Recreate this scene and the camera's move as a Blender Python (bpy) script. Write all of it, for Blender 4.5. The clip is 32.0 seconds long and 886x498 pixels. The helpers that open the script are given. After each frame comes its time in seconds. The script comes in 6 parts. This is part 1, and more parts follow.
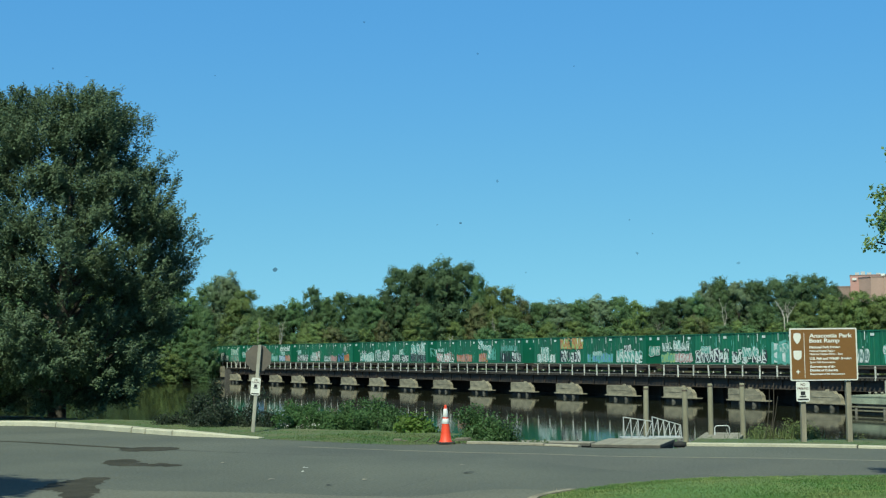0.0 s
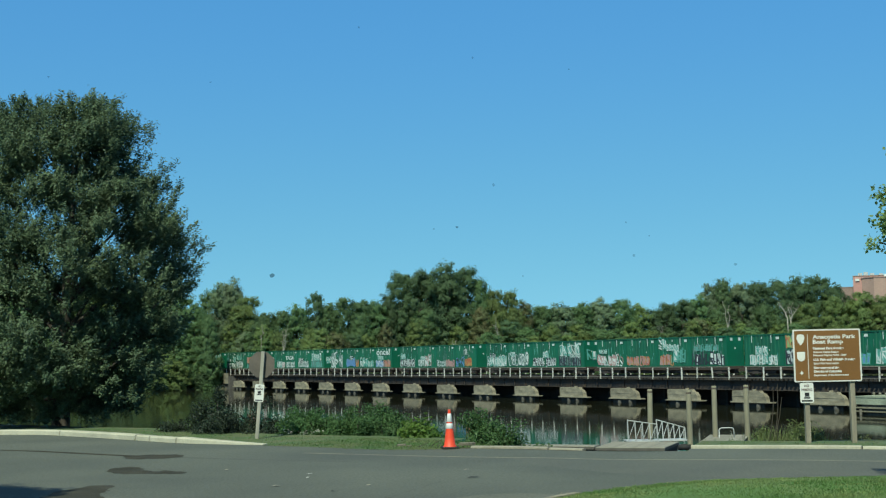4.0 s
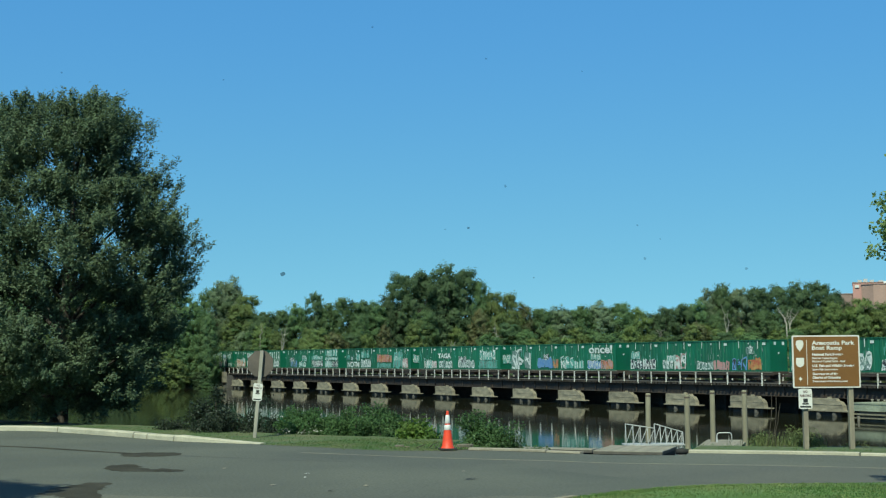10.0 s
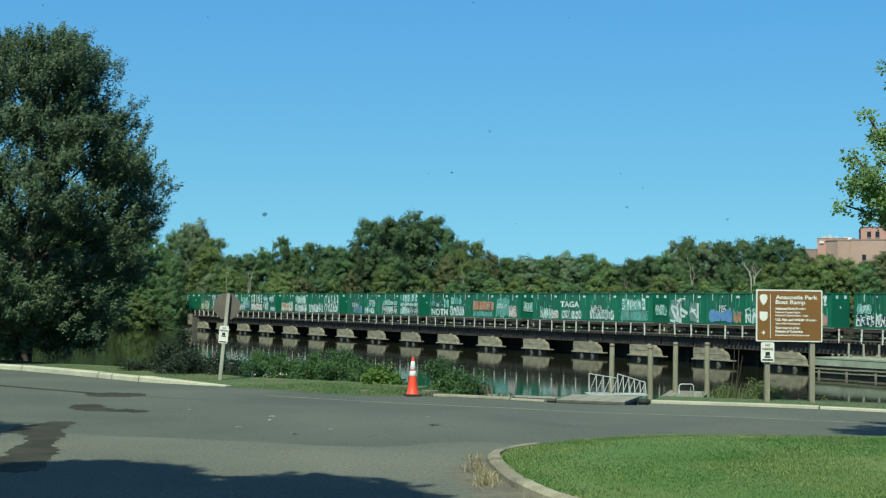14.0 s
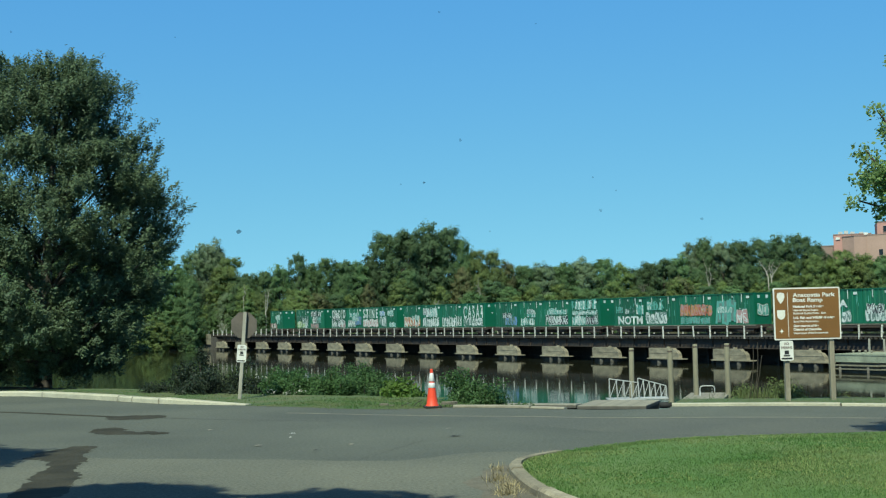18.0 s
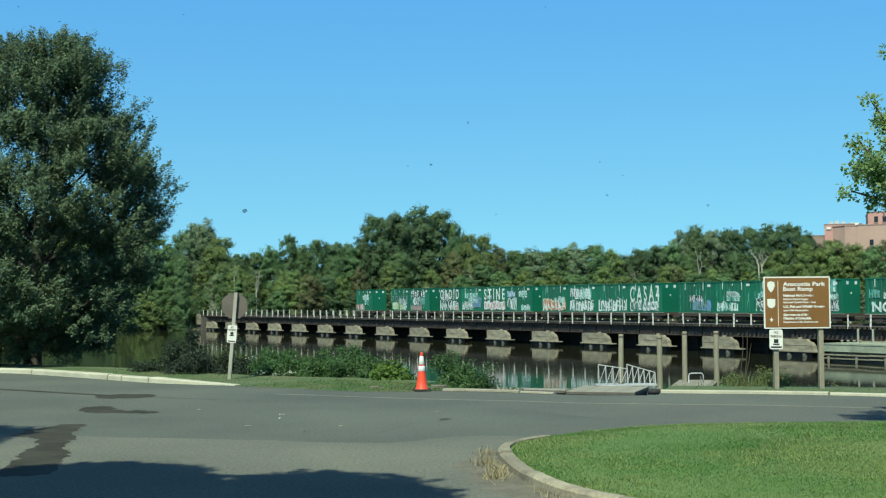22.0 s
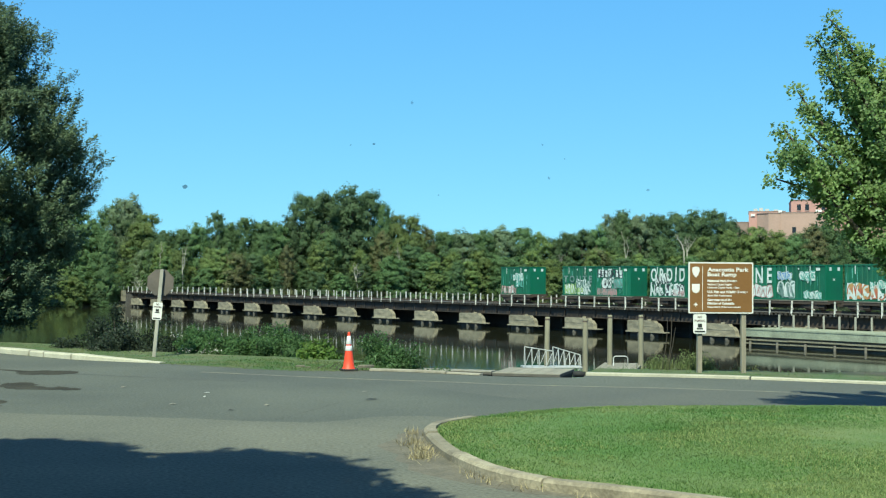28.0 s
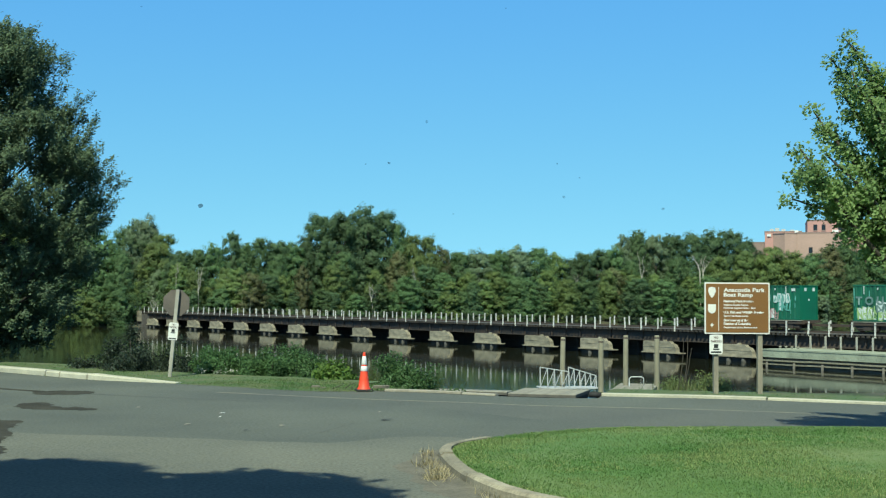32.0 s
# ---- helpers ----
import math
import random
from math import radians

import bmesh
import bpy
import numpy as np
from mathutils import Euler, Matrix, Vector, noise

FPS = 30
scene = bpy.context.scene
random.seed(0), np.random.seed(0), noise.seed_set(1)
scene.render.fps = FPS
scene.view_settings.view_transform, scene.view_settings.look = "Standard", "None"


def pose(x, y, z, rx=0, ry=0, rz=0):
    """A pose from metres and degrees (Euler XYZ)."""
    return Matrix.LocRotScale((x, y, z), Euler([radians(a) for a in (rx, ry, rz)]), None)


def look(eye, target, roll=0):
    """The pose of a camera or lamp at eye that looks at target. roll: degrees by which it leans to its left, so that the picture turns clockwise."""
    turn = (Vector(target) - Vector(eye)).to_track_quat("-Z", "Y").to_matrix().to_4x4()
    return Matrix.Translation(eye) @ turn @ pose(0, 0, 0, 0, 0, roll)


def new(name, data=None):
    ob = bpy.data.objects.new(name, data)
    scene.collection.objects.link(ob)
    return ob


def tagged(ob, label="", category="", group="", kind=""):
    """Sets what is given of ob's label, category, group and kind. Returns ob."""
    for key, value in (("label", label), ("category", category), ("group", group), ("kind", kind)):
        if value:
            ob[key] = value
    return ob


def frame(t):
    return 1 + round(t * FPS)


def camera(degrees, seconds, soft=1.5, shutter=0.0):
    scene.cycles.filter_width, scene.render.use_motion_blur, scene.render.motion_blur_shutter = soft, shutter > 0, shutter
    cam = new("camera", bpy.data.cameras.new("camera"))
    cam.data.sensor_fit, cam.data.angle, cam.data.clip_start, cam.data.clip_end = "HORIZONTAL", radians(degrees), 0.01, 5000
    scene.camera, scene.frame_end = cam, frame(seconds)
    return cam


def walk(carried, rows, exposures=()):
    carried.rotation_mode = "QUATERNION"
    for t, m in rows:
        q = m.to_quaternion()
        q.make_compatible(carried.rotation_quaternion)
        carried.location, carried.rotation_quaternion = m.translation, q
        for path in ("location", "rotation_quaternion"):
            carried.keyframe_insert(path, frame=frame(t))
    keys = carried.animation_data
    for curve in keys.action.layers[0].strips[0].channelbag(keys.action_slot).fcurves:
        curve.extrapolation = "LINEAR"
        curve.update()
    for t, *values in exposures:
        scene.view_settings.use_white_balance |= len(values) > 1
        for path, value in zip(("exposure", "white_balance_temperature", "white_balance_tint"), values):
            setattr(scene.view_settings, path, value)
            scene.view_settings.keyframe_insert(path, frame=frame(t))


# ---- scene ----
# one row each half second: time, place, turn
PATH = [
    (0.0, -0.0007, -0.0001, 1.7011, 94.554, 0.563, -0.088),
    (0.5, 0.0005, -0.0001, 1.7010, 94.559, 0.627, -0.057),
    (1.0, 0.0028, -0.0001, 1.7009, 94.600, 0.881, -0.008),
    (1.5, 0.0016, -0.0001, 1.7009, 94.650, 0.839, 0.045),
    (2.0, -0.0008, -0.0001, 1.7009, 94.684, 0.591, 0.017),
    (2.5, 0.0010, -0.0000, 1.7005, 94.714, 0.615, 0.015),
    (3.0, 0.0029, -0.0001, 1.7006, 94.736, 0.945, 0.076),
    (3.5, 0.0026, -0.0001, 1.7008, 94.779, 1.114, 0.064),
    (5.5, 0.0018, -0.0000, 1.7006, 94.699, 0.957, 0.066),
    (6.0, -0.0023, -0.0001, 1.7007, 94.697, 0.640, 0.054),
    (6.5, -0.0002, -0.0000, 1.7002, 94.676, 0.478, 0.022),
    (7.0, 0.0018, -0.0000, 1.7002, 94.686, 0.676, 0.046),
    (7.5, 0.0004, -0.0000, 1.7003, 94.704, 0.817, 0.055),
    (8.0, -0.0010, -0.0000, 1.7005, 94.744, 0.693, 0.054),
    (8.5, -0.0018, -0.0000, 1.7002, 94.753, 0.474, 0.049),
    (9.0, 0.0000, -0.0000, 1.7003, 94.767, 0.645, 0.054),
    (9.5, -0.0009, -0.0000, 1.7002, 94.797, 0.764, 0.023),
    (10.0, -0.0037, -0.0000, 1.7004, 94.828, 0.396, 0.002),
    (10.5, -0.0069, -0.0000, 1.7001, 94.836, -0.088, 0.019),
    (11.0, -0.0115, -0.0001, 1.7006, 94.774, -0.633, 0.108),
    (11.5, -0.0178, -0.0001, 1.7009, 94.654, -1.314, 0.277),
    (12.0, -0.0148, -0.0001, 1.7016, 94.390, -1.609, 0.575),
    (12.5, -0.0111, -0.0001, 1.7011, 94.161, -1.215, 0.787),
    (13.0, -0.0116, 0.0000, 1.6998, 93.915, -1.129, 0.943),
    (13.5, -0.0148, 0.0001, 1.6989, 92.802, -0.859, -0.867),
    (14.0, -0.0114, 0.0001, 1.6988, 92.477, -0.788, -1.491),
    (14.5, -0.0141, 0.0001, 1.6983, 92.750, -0.828, -1.790),
    (16.5, 0.0041, 0.0003, 1.6959, 93.954, 0.291, -2.916),
    (17.0, 0.0091, 0.0001, 1.6986, 93.688, 0.725, -1.659),
    (17.5, 0.0072, 0.0001, 1.6983, 93.360, 1.011, -1.045),
    (18.0, 0.0106, 0.0002, 1.6981, 92.972, 1.366, -0.713),
    (18.5, 0.0061, 0.0002, 1.6975, 92.690, 1.049, -0.641),
    (19.0, 0.0066, 0.0002, 1.6972, 92.453, 0.983, -0.637),
    (19.5, 0.0049, 0.0002, 1.6972, 92.330, 0.818, -0.707),
    (20.0, 0.0053, 0.0002, 1.6971, 92.270, 0.759, -0.753),
    (20.5, 0.0055, 0.0002, 1.6976, 92.228, 0.780, -0.848),
    (21.0, 0.0051, 0.0002, 1.6976, 92.226, 0.794, -0.919),
    (21.5, 0.0038, 0.0002, 1.6974, 92.220, 0.645, -0.994),
    (22.0, 0.0027, 0.0002, 1.6975, 92.237, 0.492, -1.137),
    (22.5, 0.0011, -0.0001, 1.7009, 92.110, 0.319, -2.177),
    (23.0, -0.0076, 0.0000, 1.6997, 92.014, -0.242, -3.667),
    (23.5, -0.0017, 0.0001, 1.6987, 91.861, -0.300, -4.572),
    (24.0, -0.0010, 0.0002, 1.6981, 91.776, -0.161, -5.017),
    (24.5, -0.0007, 0.0002, 1.6981, 91.650, -0.145, -4.956),
    (25.0, -0.0063, 0.0002, 1.6975, 91.463, -0.371, -4.314),
    (25.5, -0.0106, 0.0003, 1.6959, 91.115, -1.083, -4.412),
    (27.5, -0.0052, 0.0003, 1.6969, 91.125, -0.710, -4.390),
    (28.0, -0.0043, 0.0002, 1.6973, 91.371, -0.387, -4.337),
    (28.5, -0.0067, 0.0003, 1.6966, 91.633, -0.474, -4.241),
    (29.0, -0.0088, 0.0003, 1.6964, 91.827, -0.610, -4.159),
    (29.5, -0.0096, 0.0003, 1.6967, 91.930, -0.933, -4.063),
    (30.0, -0.0063, 0.0003, 1.6963, 92.000, -0.921, -3.914),
    (30.5, -0.0049, 0.0003, 1.6966, 92.074, -0.591, -3.845),
    (31.0, -0.0048, 0.0003, 1.6962, 92.142, -0.394, -3.753),
    (31.5, -0.0046, 0.0003, 1.6967, 92.198, -0.490, -3.672),
    (32.0, -0.0040, 0.0003, 1.6965, 92.271, -0.397, -3.655),
]
cam = camera(38.0, 32.0, soft=1.22)
walk(cam, [(r[0], pose(*r[1:])) for r in PATH],
     exposures=[(0.0, 0.04, 6400, -13), (3.0, -0.06, 6400, -13), (11.0, -0.05, 6400, -13), (13.0, -0.04, 6400, -13), (14.0, 0.08, 6400, -13), (17.0, -0.0, 6400, -13), (18.5, 0.1, 6400, -13), (20.0, 0.2, 6400, -13), (25.2, 0.25, 6400, -13), (27.5, 0.42, 6400, -13), (28.5, 0.42, 6400, -13), (30.0, 0.28, 6400, -13), (32.0, 0.25, 6400, -13)])

# ---------------------------------------------------------------- light
SUN_EL, SUN_AZ = 50.0, -17.0         # height, and degrees right of straight behind the viewer
world = bpy.data.worlds.new("sky")
scene.world = world
world.use_nodes = True
wn = world.node_tree.nodes
wn.clear()
sky = wn.new("ShaderNodeTexSky")
sky.sky_type, sky.sun_disc = "NISHITA", False
sky.sun_elevation, sky.sun_rotation = radians(SUN_EL), radians(180.0 - SUN_AZ)
sky.altitude, sky.air_density, sky.dust_density, sky.ozone_density = 500.0, 0.7, 0.0, 4.0
aim, lift, unit = wn.new("ShaderNodeTexCoord"), wn.new("ShaderNodeVectorMath"), wn.new("ShaderNodeVectorMath")
lift.operation, unit.operation = "ADD", "NORMALIZE"
lift.inputs[1].default_value = (0.0, 0.0, 0.125)          # very clear air: little whitening towards the horizon
world.node_tree.links.new(aim.outputs["Generated"], lift.inputs[0])
world.node_tree.links.new(lift.outputs["Vector"], unit.inputs[0])
world.node_tree.links.new(unit.outputs["Vector"], sky.inputs["Vector"])
bg = wn.new("ShaderNodeBackground")
bg.inputs["Strength"].default_value = 0.15
wo = wn.new("ShaderNodeOutputWorld")
soft = wn.new("ShaderNodeGamma")                        # an even, deep blue from the tree tops to high above
soft.inputs["Gamma"].default_value = 0.42
deep = wn.new("ShaderNodeHueSaturation")
deep.inputs["Hue"].default_value, deep.inputs["Saturation"].default_value, deep.inputs["Value"].default_value = 0.503, 1.94, 3.06
world.node_tree.links.new(sky.outputs["Color"], soft.inputs["Color"])
world.node_tree.links.new(soft.outputs["Color"], deep.inputs["Color"])
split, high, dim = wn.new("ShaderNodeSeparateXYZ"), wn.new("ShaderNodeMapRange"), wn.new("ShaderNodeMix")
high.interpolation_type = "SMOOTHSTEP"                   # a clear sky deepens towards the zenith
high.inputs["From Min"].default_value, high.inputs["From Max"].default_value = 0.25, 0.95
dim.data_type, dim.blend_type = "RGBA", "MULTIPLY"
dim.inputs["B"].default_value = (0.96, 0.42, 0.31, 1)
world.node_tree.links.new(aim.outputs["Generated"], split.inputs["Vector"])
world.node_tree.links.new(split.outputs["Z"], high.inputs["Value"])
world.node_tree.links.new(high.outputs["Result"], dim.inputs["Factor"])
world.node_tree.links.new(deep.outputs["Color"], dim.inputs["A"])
low, tone, pale = wn.new("ShaderNodeMapRange"), wn.new("ShaderNodeMix"), wn.new("ShaderNodeMix")
low.interpolation_type = "SMOOTHSTEP"                    # paler and greener towards the horizon
low.inputs["From Min"].default_value, low.inputs["From Max"].default_value = 0.02, 0.29
tone.data_type = pale.data_type = "RGBA"
pale.blend_type = "MULTIPLY"
pale.inputs["Factor"].default_value = 1.0
tone.inputs["A"].default_value, tone.inputs["B"].default_value = (1.08, 1.03, 0.87, 1), (0.945, 0.94, 1.02, 1)
world.node_tree.links.new(split.outputs["Z"], low.inputs["Value"])
world.node_tree.links.new(low.outputs["Result"], tone.inputs["Factor"])
world.node_tree.links.new(tone.outputs["Result"], pale.inputs["B"])
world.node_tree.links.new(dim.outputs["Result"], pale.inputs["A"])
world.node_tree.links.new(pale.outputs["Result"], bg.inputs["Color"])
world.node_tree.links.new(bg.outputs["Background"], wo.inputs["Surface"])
sun_data = bpy.data.lights.new("sun", "SUN")
sun_data.energy, sun_data.angle, sun_data.color = 5.0, radians(0.53), (1.0, 0.94, 0.82)
sun = new("sun", sun_data)
TO_SUN = Vector((math.sin(radians(SUN_AZ)) * math.cos(radians(SUN_EL)),
                 -math.cos(radians(SUN_AZ)) * math.cos(radians(SUN_EL)), math.sin(radians(SUN_EL))))
sun.matrix_world = look(TO_SUN * 60, (0, 0, 0))


# ---------------------------------------------------------------- materials
def material(name, base, rough=0.8, metal=0.0, tint=None, scale=3.0, fine=40.0, amount=0.5, bump=0.2,
             coords="Object", random=0.0, island=0.0, ior=1.5, stretch=None, spec=0.5):
    """Two scales of noise between base and tint, fine grain in value and relief."""
    m = bpy.data.materials.new(name)
    m.use_nodes = True
    nt = m.node_tree
    n, ln = nt.nodes, nt.links
    b = n["Principled BSDF"]
    b.inputs["Roughness"].default_value, b.inputs["Metallic"].default_value = rough, metal
    b.inputs["IOR"].default_value, b.inputs["Specular IOR Level"].default_value = ior, spec
    tc = n.new("ShaderNodeTexCoord")
    vec = tc.outputs[coords]
    if stretch:
        mp = n.new("ShaderNodeMapping")
        mp.inputs["Scale"].default_value = stretch
        ln.new(vec, mp.inputs["Vector"])
        vec = mp.outputs["Vector"]
    n1, n2 = n.new("ShaderNodeTexNoise"), n.new("ShaderNodeTexNoise")
    for t, s, d in ((n1, scale, 5), (n2, fine, 3)):
        t.inputs["Scale"].default_value, t.inputs["Detail"].default_value = s, d
        ln.new(vec, t.inputs["Vector"])
    ramp = n.new("ShaderNodeMapRange")
    ramp.inputs["From Min"].default_value, ramp.inputs["From Max"].default_value = 0.35, 0.68
    ln.new(n1.outputs["Fac"], ramp.inputs["Value"])
    mix = n.new("ShaderNodeMix")
    mix.data_type = "RGBA"
    tint = tint or tuple(c * 0.6 for c in base)
    mix.inputs["A"].default_value, mix.inputs["B"].default_value = (*base, 1), (*tint, 1)
    ln.new(ramp.outputs["Result"], mix.inputs["Factor"])
    hsv = n.new("ShaderNodeHueSaturation")
    ln.new(mix.outputs["Result"], hsv.inputs["Color"])
    val = n.new("ShaderNodeMapRange")
    val.inputs["To Min"].default_value, val.inputs["To Max"].default_value = (1 - amount) * 0.92, (1 + amount) * 0.92
    ln.new(n2.outputs["Fac"], val.inputs["Value"])
    value = val.outputs["Result"]
    for kind, a in (("ShaderNodeObjectInfo", random), ("ShaderNodeNewGeometry", island)):
        if a:
            info = n.new(kind)
            r = n.new("ShaderNodeMapRange")
            r.inputs["To Min"].default_value, r.inputs["To Max"].default_value = 1 - a, 1 + a
            ln.new(info.outputs["Random" if kind == "ShaderNodeObjectInfo" else "Random Per Island"], r.inputs["Value"])
            mul = n.new("ShaderNodeMath")
            mul.operation = "MULTIPLY"
            ln.new(value, mul.inputs[0]), ln.new(r.outputs["Result"], mul.inputs[1])
            value = mul.outputs["Value"]
    ln.new(value, hsv.inputs["Value"])
    ln.new(hsv.outputs["Color"], b.inputs["Base Color"])
    if bump:
        bp = n.new("ShaderNodeBump")
        bp.inputs["Strength"].default_value, bp.inputs["Distance"].default_value = bump, 0.02
        ln.new(n2.outputs["Fac"], bp.inputs["Height"])
        ln.new(bp.outputs["Normal"], b.inputs["Normal"])
    return m


def leaf_material(name, base, tint, through_light=0.35, island=0.35, random=0.2, hue=0.02, scale=0.5):
    """Leaves: mixed greens leaf by leaf and tree by tree, with some light passing through."""
    m = material(name, base, 0.55, tint=tint, scale=scale, fine=3.0, amount=0.25, bump=0, random=random, island=island, spec=0.3)
    n, ln = m.node_tree.nodes, m.node_tree.links
    b = n["Principled BSDF"]
    hsv = next(x for x in n if x.type == "HUE_SAT")
    info = n.new("ShaderNodeObjectInfo")
    r = n.new("ShaderNodeMapRange")
    r.inputs["To Min"].default_value, r.inputs["To Max"].default_value = 0.5 - hue, 0.5 + hue
    ln.new(info.outputs["Random"], r.inputs["Value"]), ln.new(r.outputs["Result"], hsv.inputs["Hue"])
    tr, mx = n.new("ShaderNodeBsdfTranslucent"), n.new("ShaderNodeMixShader")
    ln.new(hsv.outputs["Color"], tr.inputs["Color"])
    mx.inputs["Fac"].default_value = through_light
    out = next(x for x in n if x.type == "OUTPUT_MATERIAL")
    ln.new(b.outputs["BSDF"], mx.inputs[1]), ln.new(tr.outputs["BSDF"], mx.inputs[2])
    ln.new(mx.outputs["Shader"], out.inputs["Surface"])
    return m


ASPHALT = material("asphalt", (0.122, 0.129, 0.105), 0.92, tint=(0.085, 0.092, 0.079), scale=0.3, fine=26, amount=0.75, bump=0.6)
# for damp stains, the sealed seam and the painted shade under the ramp lip
DAMP_AND_SHADE = material("damp_asphalt", (0.036, 0.033, 0.022), 0.85, tint=(0.065, 0.06, 0.042), scale=2.0, fine=30, amount=0.5, bump=0.4, spec=0.3)
PATCH = material("asphalt_patch", (0.1, 0.105, 0.09), 0.92, tint=(0.118, 0.121, 0.1), scale=0.7, fine=24, amount=0.65, bump=0.6)
CRACK = material("crack_filler", (0.075, 0.078, 0.068), 0.9, tint=(0.105, 0.108, 0.092), scale=4, fine=60, amount=0.3, bump=0.3)
DIRT = material("dry_dirt", (0.185, 0.165, 0.125), 0.95, tint=(0.12, 0.112, 0.088), scale=4, fine=30, amount=0.5, bump=0.5)
PALE_ASPHALT = material("pale_asphalt", (0.166, 0.167, 0.13), 0.93, tint=(0.116, 0.12, 0.098), scale=0.4, fine=26, amount=0.75, bump=0.6)
WORN_LINE = material("worn_line", (0.28, 0.26, 0.17), 0.9, tint=(0.165, 0.16, 0.135), scale=2.5, fine=30, amount=0.3, bump=0.2)
KERB = material("kerb_concrete", (0.55, 0.52, 0.4), 0.9, tint=(0.42, 0.4, 0.31), scale=1.5, fine=30, amount=0.35, bump=0.4, random=0.1)
DUSTY_KERB = material("dusty_kerb", (0.36, 0.32, 0.235), 0.95, tint=(0.22, 0.195, 0.145), scale=3.5, fine=30, amount=0.5, bump=0.5, random=0.15)
SOIL = material("soil", (0.1, 0.085, 0.055), 0.95, tint=(0.045, 0.06, 0.022), scale=0.6, fine=12, amount=0.5, bump=0.5)
TURF = material("turf", (0.1, 0.19, 0.048), 0.95, tint=(0.18, 0.225, 0.085), scale=0.55, fine=25, amount=0.4, bump=0.5)
VERGE = material("verge", (0.082, 0.13, 0.045), 0.95, tint=(0.13, 0.14, 0.065), scale=1.2, fine=20, amount=0.4, bump=0.4)
GRASS = leaf_material("grass_blades", (0.115, 0.235, 0.06), (0.225, 0.295, 0.11), 0.45, 0.16, 0.0, 0.0, 0.8)
ROUGH_GRASS = leaf_material("rough_grass", (0.112, 0.205, 0.06), (0.185, 0.235, 0.095), 0.4, 0.25, 0.0, 0.0, 1.2)
PALE_GRASS = leaf_material("pale_grass", (0.33, 0.38, 0.15), (0.25, 0.31, 0.11), 0.3, 0.3, 0.0, 0.0, 2)
DRY_GRASS = leaf_material("dry_grass", (0.44, 0.38, 0.23), (0.3, 0.25, 0.15), 0.25, 0.4, 0.0, 0.0, 2)
WATER = material("river_water", (0.025, 0.026, 0.014), 0.055, tint=(0.021, 0.023, 0.013), scale=0.05, fine=1.2, amount=0.1, bump=0.09, ior=1.33, stretch=(0.5, 1.6, 1))
OAK_LEAF = leaf_material("oak_leaves", (0.142, 0.188, 0.1), (0.1, 0.146, 0.083), 0.36, 0.35, 0.1, 0.01, 0.7)
MAPLE_LEAF = leaf_material("maple_leaves", (0.325, 0.44, 0.17), (0.235, 0.35, 0.14), 0.54, 0.32, 0.1, 0.01, 0.9)
FAR_LEAF = leaf_material("far_leaves", (0.19, 0.285, 0.12), (0.145, 0.232, 0.1), 0.5, 0.08, 0.22, 0.007, 0.3)
FAR_LIGHT = leaf_material("far_light_leaves", (0.265, 0.335, 0.115), (0.2, 0.275, 0.105), 0.5, 0.08, 0.2, 0.007, 0.3)
FAR_DARK = leaf_material("far_dark_leaves", (0.125, 0.195, 0.098), (0.142, 0.21, 0.092), 0.5, 0.08, 0.18, 0.006, 0.3)
FAR_GREY = leaf_material("far_grey_leaves", (0.225, 0.29, 0.165), (0.17, 0.225, 0.125), 0.35, 0.12, 0.15, 0.01, 0.25)
FAR_RUST = leaf_material("far_rust_leaves", (0.21, 0.2, 0.095), (0.175, 0.205, 0.09), 0.4, 0.1, 0.15, 0.01, 0.3)
BUSH_LEAF = leaf_material("bush_leaves", (0.105, 0.182, 0.064), (0.068, 0.128, 0.048), 0.4, 0.32, 0.1, 0.01, 1.2)
# leaf colour darkened to carry the shade of the bank bushes
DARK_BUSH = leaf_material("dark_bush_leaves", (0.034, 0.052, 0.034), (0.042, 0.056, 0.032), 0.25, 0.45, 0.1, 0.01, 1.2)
LIME_LEAF = leaf_material("lime_leaves", (0.155, 0.24, 0.05), (0.11, 0.185, 0.04), 0.42, 0.4, 0.1, 0.01, 1.5)
BARK = material("bark", (0.085, 0.07, 0.055), 0.95, tint=(0.05, 0.042, 0.034), scale=3, fine=20, amount=0.4, bump=0.7, stretch=(1, 1, 0.3))
PALE_BARK = material("pale_bark", (0.44, 0.41, 0.34), 0.95, tint=(0.3, 0.28, 0.23), scale=2, fine=10, amount=0.3, bump=0.4)
CONCRETE = material("pier_concrete", (0.34, 0.3, 0.215), 0.9, tint=(0.2, 0.18, 0.13), scale=0.9, fine=5, amount=0.35, bump=0.5, random=0.12, stretch=(1, 1, 2.2))
WALL_CONCRETE = material("wall_concrete", (0.37, 0.4, 0.29), 0.9, tint=(0.24, 0.26, 0.195), scale=0.7, fine=6, amount=0.4, bump=0.4)
CREOSOTE = material("creosote_timber", (0.042, 0.036, 0.031), 0.9, tint=(0.06, 0.05, 0.04), scale=1.0, fine=8, amount=0.4, bump=0.4)
DARK_STEEL = material("dark_steel", (0.055, 0.046, 0.04), 0.8, 0.1, tint=(0.08, 0.055, 0.038), scale=0.8, fine=6, amount=0.4, bump=0.3)
BALLAST = material("ballast", (0.12, 0.11, 0.1), 0.95, tint=(0.08, 0.07, 0.06), scale=4, fine=14, amount=0.5, bump=0.8)
POST_GREY = material("weathered_post", (0.7, 0.68, 0.62), 0.85, tint=(0.54, 0.52, 0.46), scale=2, fine=14, amount=0.25, bump=0.3, random=0.15)
PILE_WOOD = material("pile_wood", (0.27, 0.25, 0.17), 0.9, tint=(0.19, 0.17, 0.12), scale=1.5, fine=12, amount=0.35, bump=0.5, random=0.12, stretch=(4, 4, 0.6))
